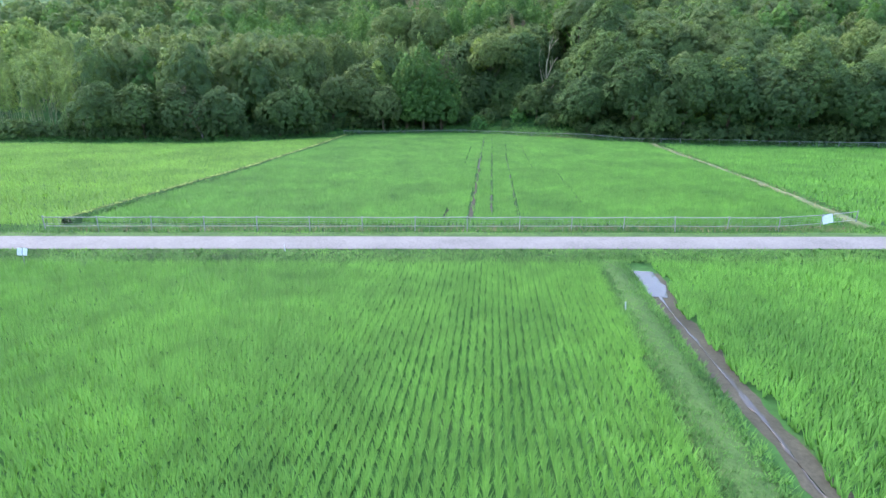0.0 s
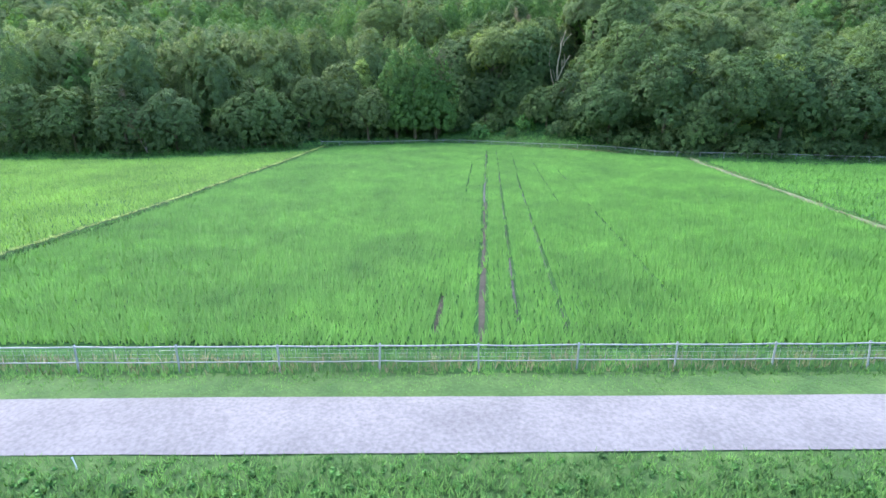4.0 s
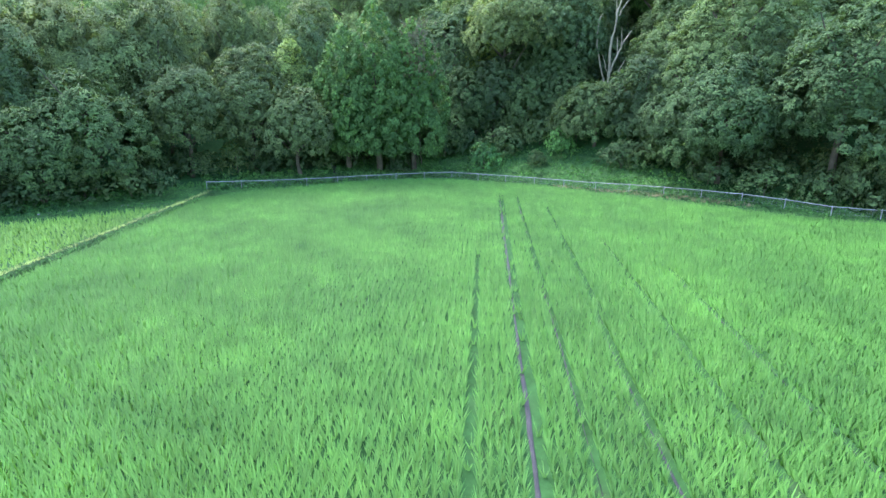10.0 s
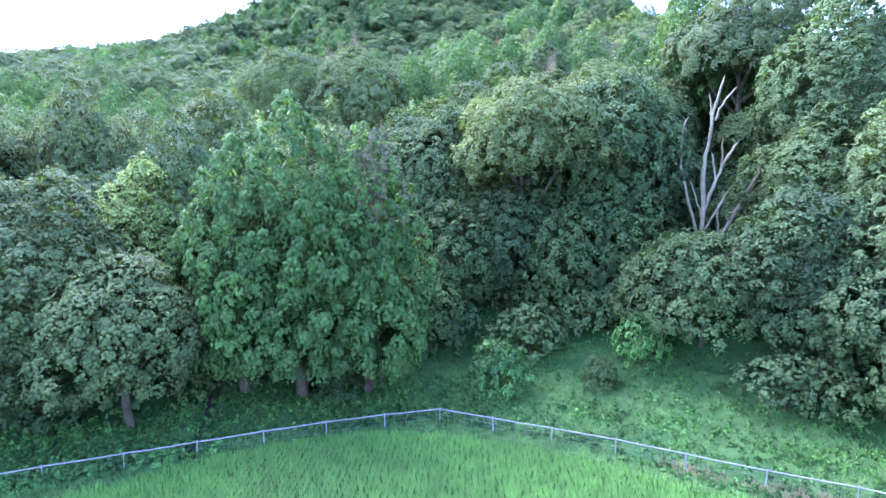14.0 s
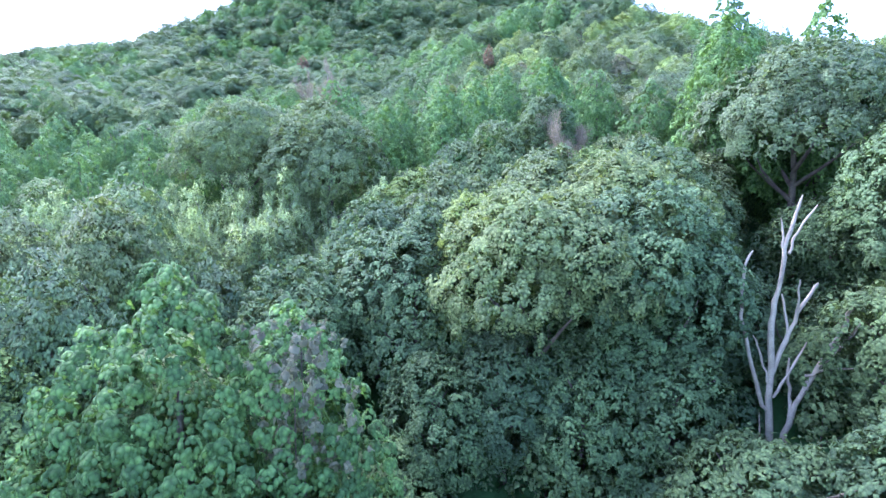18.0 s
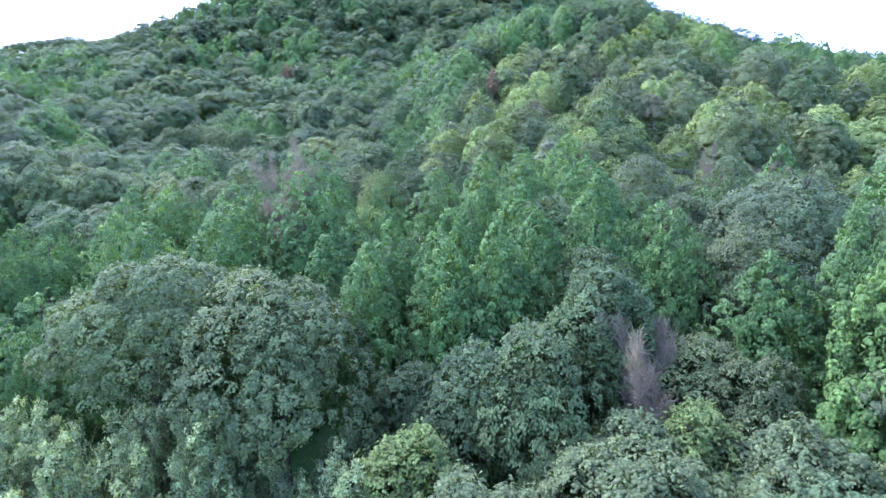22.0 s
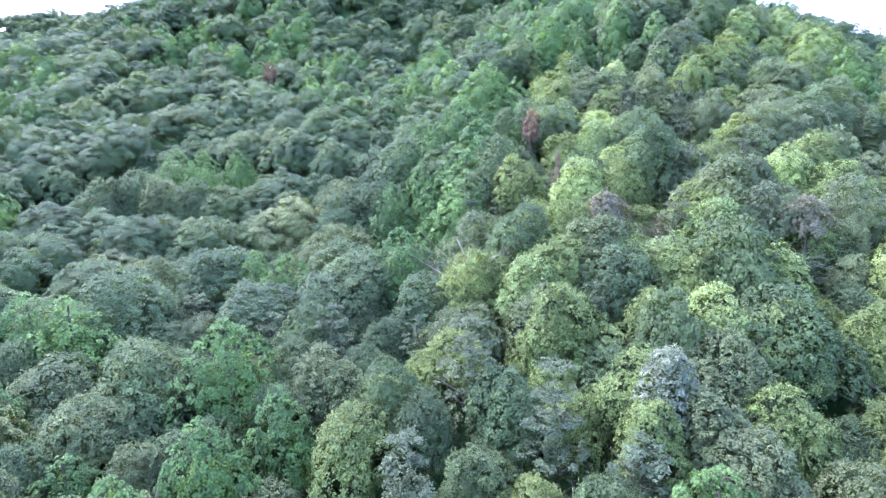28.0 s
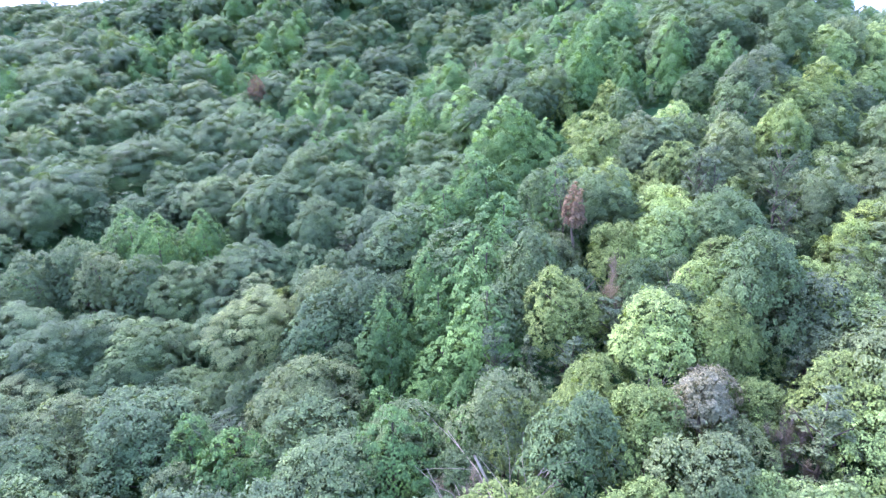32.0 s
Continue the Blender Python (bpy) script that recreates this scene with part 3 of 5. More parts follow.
def clump_leaves(centres, radii, r, tips, per, length, width, out_from, up=0.35, flat=1.0, droop=0.65, hang=0.3, round_in=0.5, fray=1.0):
    """Foliage in bunches: at each centre a rosette of drooping leaf sprays round its shoot, and some single leaves beside it.
    out_from: the crown's axis point of each bunch. Gives points, softened normals and faces."""
    m, k = len(centres), tips
    o = unit(centres - out_from)
    n = unit(0.8 * o + 0.3 * r.normal(size=(m, 3)) + (0, 0, up))
    a = unit(np.cross(n, r.normal(size=(m, 3))))
    b = np.cross(n, a)
    two = tips > 5                    # near bunches are domed cushions with a frayed hem, far ones plain fans
    rings = ((0.55, 0.2), (1.0, 1.0)) if two else ((1.0, 0.85),)
    v, nv = [(centres + n * 0.12 * radii[:, None])[:, None]], [unit(n + round_in * o + (0, 0, 0.2))[:, None]]
    for j, (far, fall) in enumerate(rings):
        ang = (np.arange(k) + 0.5 * j) * 2 * math.pi / k + r.uniform(-0.25, 0.25, (m, k))
        reach = far * r.uniform(0.7, 1.25, (m, k)) * radii[:, None]
        way = np.cos(ang)[..., None] * a[:, None] + np.sin(ang)[..., None] * b[:, None]
        sink = droop * fall * radii[:, None] * r.uniform(0.6, 1.3, (m, k))
        ring = centres[:, None] + way * reach[..., None] - n[:, None] * sink[..., None] - np.array((0, 0, 1.0)) * (hang * 0.5 * fall * reach)[..., None]
        ring[..., 2] = centres[:, None, 2] + (ring[..., 2] - centres[:, None, 2]) * flat
        v.append(ring)
        nv.append(unit((0.5 + 0.45 * j) * way + (0.85 - 0.6 * j) * n[:, None] + round_in * o[:, None]))
    v, nv = np.concatenate(v, 1), np.concatenate(nv, 1)
    i = np.arange(k)
    f = [np.stack([np.zeros(k, int), i + 1, (i + 1) % k + 1], -1)]
    if two:
        f += [np.stack([i + 1, i + k + 1, (i + 1) % k + 1], -1), np.stack([i + k + 1, (i + 1) % k + k + 1, (i + 1) % k + 1], -1)]
    f = np.concatenate(f)[None] + (np.arange(m) * v.shape[1])[:, None, None]
    edge = np.tile(np.r_[0.0, np.full(k, 0.35 * fray), np.full(k, fray)] if two else np.r_[0.0, np.full(k, fray)], m)[:, None]        # how near a point is to the frayed hem
    verts, norms, faces = np.hstack([v.reshape(-1, 3), edge]), nv.reshape(-1, 3), f.reshape(-1, 3)
    if not per:
        return verts, norms, faces
    c, rad, oo = np.repeat(centres, per, 0), np.repeat(radii, per), np.repeat(o, per, 0)
    d = unit(r.normal(size=c.shape) + 0.9 * oo + (0, 0, up))
    pos = c + d * (rad * r.uniform(0.4, 1.0, len(c)))[:, None] * (1, 1, flat)
    nrm = unit(d + 0.4 * r.normal(size=d.shape) + (0, 0, 0.3))
    along = unit(np.cross(nrm, r.normal(size=d.shape)) + 0.35 * d - (0, 0, hang))
    side = unit(np.cross(nrm, along))
    s = r.uniform(0.65, 1.35, len(c))
    q = spikes(pos - along * (length * s * 0.5)[:, None], along, side, length * s, width * s, 0.12)
    soft = unit(0.75 * d + round_in * oo + 0.3 * nrm + (0, 0, 0.12))
    q = facing(q, soft)
    index = np.arange(3 * len(c)).reshape(-1, 3) + len(verts)
    return np.concatenate([verts, np.hstack([q.reshape(-1, 3), np.full((3 * len(c), 1), 0.2)])]), np.concatenate([norms, np.repeat(soft, 3, 0)]), np.concatenate([faces, index])


def core(rx, rz, cz, r, squash=0.0, fine=2):
    """The closed inside of a crown: a lumpy body of leaves and twigs. Gives points, normals and faces."""
    bm = bmesh.new()
    bmesh.ops.create_icosphere(bm, subdivisions=fine, radius=1)
    v = np.array([p.co for p in bm.verts])
    f = np.array([[q.index for q in p.verts] for p in bm.faces])
    bm.free()
    n = v.copy()
    v = v * (1 + 0.10 * r.normal(size=(len(v), 1)))
    if squash:
        v[:, :2] *= (1 - squash * v[:, 2:3])
    return np.hstack([v * (rx, rx, rz) + (0, 0, cz), np.full((len(v), 1), 0.5)]), unit(n / (rx, rx, rz)), f


def together(grown, body):
    """Clumps and inside as one set: points, normals, faces."""
    if body is None:
        return grown[0], grown[1], [grown[2]]
    n = len(grown[0])
    return np.concatenate([grown[0], body[0]]), np.concatenate([grown[1], body[1]]), [np.concatenate([grown[2], body[2] + n])]


def crown_mesh(name, grown, mat):
    v, nn, f = grown
    me = mesh_of(name, v[:, :3], f, [mat], smooth=True)
    fray = me.attributes.new("fray", "FLOAT", "POINT")
    fray.data.foreach_set("value", v[:, 3].astype(np.float32))
    me.normals_split_custom_set_from_vertices(nn.astype(np.float32))
    return me


def even_ways(n, r):
    """Directions spread evenly over a ball, a little disturbed."""
    i = np.arange(n) + 0.5
    z = 1 - 2 * i / n
    a = i * 2.39996 + r.uniform(0, 6.28)
    w = np.sqrt(1 - z * z)
    return unit(np.c_[np.cos(a) * w, np.sin(a) * w, z] + r.normal(0, 0.9 / math.sqrt(n), (n, 3)))


def round_crown(r, R, H, base, dense, tips, per, leaf, girth=1.0, inner=0.55):
    """Broadleaf crown of radius R from height base to H: small bunches on a domed shell that swells into boughs."""
    hz, cz = (H - base) / 2, (H + base) / 2
    clumps = max(9, int(1.15 * dense * (R * R + 2 * R * hz)))
    d = even_ways(int(clumps * 1.2), r)
    d = d[d[:, 2] > -0.7]
    k = int(np.clip(8 + 0.5 * R * R, 10, 30))
    near = np.max(d @ even_ways(k, r).T, 1)
    bough = np.clip(1 - (1 - near) * k * 0.42, 0, 1)          # 1 on the crest of a bough, 0 in the folds between
    c = d * ((0.66 + 0.32 * np.sqrt(bough)) * r.uniform(0.93, 1.03, len(d)))[:, None] * (R, R, hz) + (0, 0, cz)
    c[:, :2] += np.array((0.16, 0.1)) * R * np.sin(np.array((2.1, 1.7)) * c[:, 2:3] / R + r.uniform(0, 6.28, 2))
    c[:, :2] *= np.clip(1.1 - 0.34 * (c[:, 2:3] - cz) / hz, 0.76, 1.4)
    rad = girth * r.uniform(0.65, 1.3, len(d))
    return together(clump_leaves(c, rad, r, tips, per, leaf, leaf * 0.55, np.array((0, 0, cz - 0.45 * hz)), droop=0.55, round_in=0.8), core(R * inner, hz * inner, cz, r, 0, 1))


def cone_crown(r, R, H, base, dense, tips, per, leaf, girth=1.0, inner=0.6):
    """Cypress: a dense pointed dome of boughs, each ending in a drooping fan of sprays."""
    n = max(14, int(dense * 1.1 * R * (H - base)))
    i = np.arange(n) + r.uniform(0, 1, n)
    t = 1 - (1 - np.clip(i / n, 0, 0.998)) ** 0.62
    a = i * 2.39996
    rad = R * (1 - t**3.0) * r.uniform(0.8, 1.05, n) * np.clip(0.78 + 1.8 * t, 0, 1) * (1 + 0.12 * np.sin(3 * a + 5 * t))
    c = np.c_[np.cos(a) * rad, np.sin(a) * rad, base + (H - base) * t]
    k = clump_leaves(c, girth * r.uniform(0.65, 1.2, n) * (1.1 - 0.35 * t), r, tips, per, leaf, leaf * 0.5, c * (0, 0, 1) + (0, 0, -0.8), up=0.7, droop=0.6, hang=0.9, round_in=0.4, fray=0.7)
    return together(k, core(R * inner, (H - base) * 0.39, (H + base) / 2 - 0.08 * H, r, 0.45, 1))


def pine_crown(r, R, H, base, dense, tips, per, leaf, girth=1.0, inner=0.2):
    """Pine: flat pads of needles on tiers of boughs."""
    clumps = max(10, int(dense * 1.3 * R * (H - base)))
    t = r.random(clumps)
    a = r.uniform(0, 2 * math.pi, clumps)
    rad = R * (1.05 - 0.75 * t) * np.sqrt(r.random(clumps))
    z = base + (H - base) * np.round(t * 6) / 6 + r.normal(0, 0.15, clumps)
    c = np.c_[np.cos(a) * rad, np.sin(a) * rad, z - 0.05 * rad]
    k = clump_leaves(c, girth * r.uniform(0.7, 1.1, clumps), r, tips, per, leaf, leaf * 0.35, np.array((0, 0, base - 2.0)), up=0.9, flat=0.5, droop=0.2, hang=0.0)
    return together(k, core(R * inner, (H - base) * 0.3, (H + base) / 2, r, 0.3, 1))


def trunk_mesh(name, r, height, girth, limbs, reach, mat, fork=0.35, sides=7):
    pieces = []
    lean = r.normal(0, 0.03, 2)
    pts = [(lean[0] * z + 0.12 * math.sin(z), lean[1] * z + 0.1 * math.cos(1.3 * z), z) for z in np.linspace(-1.5, height, 7)]
    pieces.append(tube(pts, girth * np.linspace(1.15, 0.3, 7), sides))
    for i in range(limbs):
        z0 = height * r.uniform(fork, 0.85)
        a = i * 2.4 + r.uniform(-0.4, 0.4)
        l = reach * r.uniform(0.6, 1.0)
        p0 = np.array((lean[0] * z0, lean[1] * z0, z0))
        way = np.array((math.cos(a), math.sin(a), r.uniform(0.5, 1.1)))
        p = [p0, p0 + 0.4 * l * way, p0 + 0.75 * l * way + (0, 0, 0.05 * l), p0 + l * way + (0.1 * l, 0, 0.15 * l)]
        pieces.append(tube(p, girth * np.array((0.5, 0.36, 0.24, 0.08)), 5))
    v, f = joined(pieces)
    return mesh_of(name, v, [f], [mat], smooth=True)


def boughs(r, height, girth, levels=3, spread=0.7, first=5, lean=0.0, snap=False):
    """A bare branching frame as tubes, and the tips."""
    pieces, tips = [], []

    def grow(p, way, length, rad, level):
        n = 4
        pts, q, w = [p], np.array(p), np.array(way)
        for _ in range(n):
            w = unit(w + r.normal(0, 0.13, 3) + (0, 0, 0.05))
            q = q + w * length / n
            pts.append(q)
        end = rad * (0.45 if level < levels or snap else 0.15)
        pieces.append(tube(pts, np.linspace(rad, end, n + 1), 6 if level == 0 else 5 if level < 2 else 4))
        tips.append((pts[-1], w))
        if level < levels:
            for i in range(first if level == 0 else 3):
                at = pts[r.integers(2 if level else 1, n + 1)]
                a = r.uniform(0, 2 * math.pi)
                away = unit(w * r.uniform(0.5, 1.0) + spread * np.array((math.cos(a), math.sin(a), r.uniform(-0.1, 0.6))))
                grow(at, away, length * r.uniform(0.45, 0.7), end * r.uniform(0.7, 1.0), level + 1)

    grow(np.array((0, 0, -1.0)), (lean, 0.02, 1), height, girth, 0)
    return joined(pieces), tips


def twig_kites(tips, r, per, length, width):
    p = np.repeat(np.array([t[0] for t in tips]), per, 0)
    w = np.repeat(np.array([t[1] for t in tips]), per, 0)
    along = unit(0.6 * w + 0.8 * r.normal(size=p.shape) + (0, 0, 0.45))
    side = unit(np.cross(along, r.normal(size=p.shape)))
    p = p - w * r.uniform(0, 1.3, (len(p), 1)) + r.normal(0, 0.16, p.shape)
    return leaves(p, along, side, length * r.uniform(0.6, 1.3, len(p)), width * np.ones(len(p)), 0.02)


def bamboo_parts(r, n, H, per):
    """A stand of arching culms, each with a plume of leaf bunches along its upper part."""
    tubes, base, axis = [], [], []
    for i in range(n):
        a, l = r.uniform(0, 2 * math.pi), r.uniform(0.05, 0.26)
        x, y = r.normal(0, 1.25, 2)
        h = H * r.uniform(0.72, 1.08)
        t = np.linspace(0, 1, 9)
        bend = l * h * t**3
        p = np.c_[x + np.cos(a) * bend, y + np.sin(a) * bend, h * (t - 0.10 * l * 3 * t**4) - 0.6]
        tubes.append(tube(p, 0.06 * (1.05 - 0.95 * t), 5))
        if i == 0:                # one bare dry culm in each stand
            continue
        tt = 0.42 + 0.58 * r.random(per) ** 0.85
        q = np.c_[np.interp(tt, t, p[:, 0]), np.interp(tt, t, p[:, 1]), np.interp(tt, t, p[:, 2])]
        o = r.normal(size=(per, 3)) * (1, 1, 0.3)
        base.append(q + o * (0.75 * np.clip(1.3 - tt, 0.15, 0.62))[:, None])
        axis.append(q - (0, 0, 0.5))
    base, axis = np.concatenate(base), np.concatenate(axis)
    return tubes, clump_leaves(base, r.uniform(0.22, 0.44, len(base)), r, 5, 2, 0.34, 0.1, axis, up=0.2, droop=0.8, hang=1.0, round_in=0.6)


# ---- trees: the stock of forms, at three levels of fineness ----
FORMS = {}       # kind -> {"fine"/"near": [thing templates], "mid"/"far": [kite arrays]}
LOOKS = {
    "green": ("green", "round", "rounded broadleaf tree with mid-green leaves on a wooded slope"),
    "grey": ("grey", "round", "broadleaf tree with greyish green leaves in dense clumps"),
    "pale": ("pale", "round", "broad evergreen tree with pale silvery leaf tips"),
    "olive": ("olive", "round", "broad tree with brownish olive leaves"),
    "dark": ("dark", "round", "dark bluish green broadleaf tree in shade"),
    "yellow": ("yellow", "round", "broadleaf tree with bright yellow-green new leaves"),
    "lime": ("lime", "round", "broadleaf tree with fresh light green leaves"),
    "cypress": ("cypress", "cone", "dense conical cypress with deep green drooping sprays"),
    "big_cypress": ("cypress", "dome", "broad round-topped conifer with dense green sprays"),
    "pine": ("pine", "pine", "pine with tiers of grey-green needle pads"),
    "withered": ("withered", "round", "withered tree with pinkish brown leaves"),
    "rust": ("rust", "cone", "dead conifer with rust-brown needles"),
    "bush": ("weed", "bush", "rounded light green bush"),
    "shrub": ("green", "bush", "leafy green shrub at the edge of the wood"),
    "dark_shrub": ("dark", "bush", "dark green shrub under the trees"),
    "silver": ("silver", "round", "tree with silvery white leaf undersides"),
}
CATEGORY = {"dome": "conifer", "cone": "conifer", "pine": "pine tree", "round": "tree", "bush": "bush"}
SIZE = {"dome": (6.0, 15.0, 1.0), "round": (4.6, 12.5, 2.2), "cone": (4.2, 14.0, 1.2), "pine": (3.6, 13.0, 4.5), "bush": (1.9, 3.2, 0.0)}
GROW = {"round": round_crown, "cone": cone_crown, "pine": pine_crown, "bush": round_crown, "dome": cone_crown}
# bunches for each square metre, tips of a rosette, single leaves beside it, their length, radius of a bunch
COUNTS = {"fine": {"round": (6.0, 6, 2, 0.36, 0.58), "cone": (7.0, 6, 1, 0.34, 0.6), "pine": (2.6, 6, 8, 0.5, 0.7), "bush": (8.0, 6, 3, 0.24, 0.36)},
          "near": {"round": (5.4, 5, 1, 0.4, 0.62), "cone": (5.6, 5, 0, 0.46, 0.68), "dome": (5.2, 5, 0, 0.46, 0.7), "pine": (1.9, 5, 6, 0.6, 0.8), "bush": (8.0, 5, 1, 0.3, 0.4)},
          "mid": {"round": (2.1, 5, 0, 0.8, 0.98), "cone": (2.3, 5, 0, 0.8, 1.02), "dome": (2.1, 5, 0, 0.8, 1.08), "pine": (0.8, 5, 2, 0.9, 1.0)},
          "far": {"round": (0.72, 5, 0, 1.2, 1.6), "cone": (0.85, 5, 0, 1.2, 1.6), "dome": (0.75, 5, 0, 1.2, 1.65), "pine": (0.4, 5, 1, 1.4, 1.4)}}
stock = {}
for shape in GROW:
    R, H, base = SIZE[shape]
    for level, some in COUNTS.items():
        if shape not in some:
            continue
        rr = np.random.default_rng(100 + len(stock))
        stock[shape, level] = [GROW[shape](rr, R * rr.uniform(0.92, 1.08), H, base * rr.uniform(0.8, 1.2), *some[shape]) for _ in range({"fine": 3, "near": 5, "mid": 4, "far": 3}[level])]
trunks = {"round": [trunk_mesh("trunk", np.random.default_rng(i), 8.5, 0.22, 4, 3.4, M["bark"], sides=6) for i in range(3)],
          "cone": [trunk_mesh("trunk", np.random.default_rng(i), 13, 0.24, 2, 0.8, M["bark"], 0.2) for i in range(2)],
          "bush": [trunk_mesh("stem", np.random.default_rng(i), 2.2, 0.05, 5, 1.0, M["bark"], 0.05, 5) for i in range(2)],
          "pine": [trunk_mesh("trunk", np.random.default_rng(i), 12, 0.2, 8, 2.6, M["bark"], 0.4) for i in range(2)]}
trunks["dome"] = trunks["cone"]
crowns = {}


def crown_for(kind, level, i):
    mat, shape, _ = LOOKS[kind]
    i %= len(stock[shape, level])
    if (kind, level, i) not in crowns:
        crowns[kind, level, i] = crown_mesh("crown", stock[shape, level][i], M[mat])
    return crowns[kind, level, i]


def plant(kind, x, y, height, radius, level="near", turn=None, sink=0.2, label="", group="", variant=None):
    """One tree as a thing: trunk and crown."""
    mat, shape, text = LOOKS[kind]
    R, H, _ = SIZE[shape]
    i = int(r.integers(0, 12)) if variant is None else variant
    root = new({"round": "tree", "cone": "conifer", "dome": "conifer", "pine": "pine", "bush": "bush"}[shape])
    part("stem" if shape == "bush" else "trunk", trunks[shape][i % len(trunks[shape])], root)
    part("crown", crown_for(kind, level, i), root)
    a = r.uniform(0, 360) if turn is None else turn
    root.matrix_world = pose(x, y, float(ground_z(x, y)) - sink, 0, 0, a) @ Matrix.Diagonal((radius / R * r.uniform(0.85, 1.15), radius / R * r.uniform(0.85, 1.15), height / H, 1))
    return tagged(root, label or text, CATEGORY[shape], group or ("bushes" if shape == "bush" else "forest trees"))


bamboo_stock = []
for i in range(3):
    culms, bk = bamboo_parts(np.random.default_rng(40 + i), 9, 15.5, 95)
    bamboo_stock.append(([mesh_of("culm", cv, [cf], [M["culm"]], smooth=True) for cv, cf in culms], crown_mesh("foliage", (bk[0], bk[1], [bk[2]]), M["bamboo"])))


def plant_bamboo(x, y, s, i):
    root = new("bamboo")
    for culm in bamboo_stock[i % 3][0]:
        part("culm", culm, root)
    part("foliage", bamboo_stock[i % 3][1], root)
    root.matrix_world = pose(x, y, float(ground_z(x, y)), 0, 0, r.uniform(0, 360)) @ Matrix.Diagonal((s, s, s, 1))
    return tagged(root, "clump of arching bamboo with feathery yellow-green tops", "bamboo", "bamboo grove")


bare_stock = []
for i in range(3):
    rr = np.random.default_rng(60 + i)
    (bv, bf), tips = boughs(rr, 6.2, 0.14, 3, 0.36, 9)
    bare_stock.append((mesh_of("branches", bv, [bf], [M["pale_bark"]], smooth=True), kite_mesh("crown", twig_kites(tips, rr, 80, 0.75, 0.04), [M["twig"]])))


def plant_bare(x, y, s, i, label="leafless tree with fine grey-pink twigs"):
    root = new("bare_tree")
    part("trunk", bare_stock[i % 3][0], root)
    part("crown", bare_stock[i % 3][1], root, "fine grey-pink twigs")
    root.matrix_world = pose(x, y, float(ground_z(x, y)), 0, 0, r.uniform(0, 360)) @ Matrix.Diagonal((0.68 * s, 0.68 * s, s, 1))
    return tagged(root, label, "bare tree", "leafless trees")


# ---- the wood's front ----
r = np.random.default_rng(21)
taken = []


def hero(kind, x, y, height, radius, label="", low=0.08, top=None, level="fine"):
    """A tree of the wood's front, its crown grown to its own size; top: the height of its tip above the fields."""
    height = height if top is None else top - float(ground_z(x, y)) + 0.2
    taken.append((x, y, radius))
    mat, shape, text = LOOKS[kind]
    rr = np.random.default_rng(len(taken) + 300)
    root = new({"round": "tree", "cone": "conifer", "dome": "conifer", "pine": "pine", "bush": "bush"}[shape])
    part("trunk", trunk_mesh("trunk", rr, height * 0.72, 0.13 + 0.013 * height, 2 if shape == "cone" else 6, radius * (0.2 if shape == "cone" else 0.75), M["bark"], 0.3), root)
    part("crown", crown_mesh("crown", GROW[shape](rr, radius, height, height * low, *COUNTS[level][shape]), M[mat]), root)
    root.matrix_world = pose(x, y, float(ground_z(x, y)) - 0.2, 0, 0, rr.uniform(0, 360))
    return tagged(root, label or text, CATEGORY[shape], "forest trees")


hero("cypress", -9.8, 131.6, 17.5, 4.7, low=0.17)
hero("cypress", -6.0, 131.2, 20.4, 5.2, low=0.16)
hero("cypress", -1.8, 132.0, 18.6, 4.6, low=0.16)
hero("pale", -20.5, 128.0, 14.8, 5.4, "tall greyish green tree leaning over the fence", low=0.14)
hero("pale", -14.8, 127.0, 10.6, 4.9, "low bluish green broadleaf tree at the field edge", low=0.15)
hero("pale", -25.6, 123.0, 12.6, 5.0, low=0.2)
hero("yellow", -16.8, 134.2, 15.0, 3.7, "small tree with glowing yellow-green leaves")
hero("green", -34.0, 112.0, 9.0, 4.2)
hero("green", -31.5, 115.5, 12.0, 5.0)
hero("grey", -43.0, 107.5, 10.5, 4.6)
hero("green", -50.5, 106.0, 11.5, 4.4)
hero("green", -58.0, 105.0, 11.0, 4.6)
hero("grey", -66.0, 104.5, 11.5, 4.8)
hero("pale", 10.5, 142.2, 20.0, 6.8, top=23.5, low=0.46, label="large spreading tree with greyish leaf clumps above a dark hollow")
hero("grey", 17.8, 140.8, 1, 5.4, top=23.8, low=0.3, label="spreading tree with pale leaf clumps hanging over dark undergrowth")
hero("pale", 17.5, 146.0, 20.5, 6.4, top=25.5, low=0.4)
hero("grey", 21.0, 149.5, 1, 5.2, top=26.5, low=0.2)
hero("grey", 3.4, 147.0, 19.0, 5.4, top=22.5, low=0.16)
hero("pale", 6.5, 153.0, 1, 6.0, top=25.2)
hero("pale", 14.0, 152.5, 1, 6.4, top=26.4)
hero("pale", 22.8, 153.0, 1, 5.6, top=26.8, low=0.12)
hero("pale", 27.3, 152.6, 1, 3.4, top=25.6, low=0.1)
hero("lime", 3.0, 158.0, 1, 4.6, top=25.0)
hero("green", -5.0, 145.0, 1, 5.0, top=19.0)
hero("cypress", -12.5, 142.0, 1, 4.6, top=19.5)
hero("grey", -21.0, 141.0, 1, 5.0, top=18.0)
hero("lime", 8.5, 148.0, 1, 5.0, top=23.8)
hero("pale", 14.0, 149.0, 1, 5.0, top=25.6)
hero("pale", 15.5, 157.0, 1, 5.0, top=26.0)
hero("grey", 0.0, 152.5, 1, 4.6, top=23.0)
hero("green", 2.0, 137.5, 8.0, 3.4)
hero("dark", 4.5, 141.0, 11.0, 3.8)
hero("dark", 9.0, 141.5, 11.5, 3.8)
hero("green", 12.4, 142.6, 12.5, 3.6)
hero("dark", 15.8, 143.0, 12.0, 3.6)
hero("green", 13.6, 139.6, 10.5, 3.6)
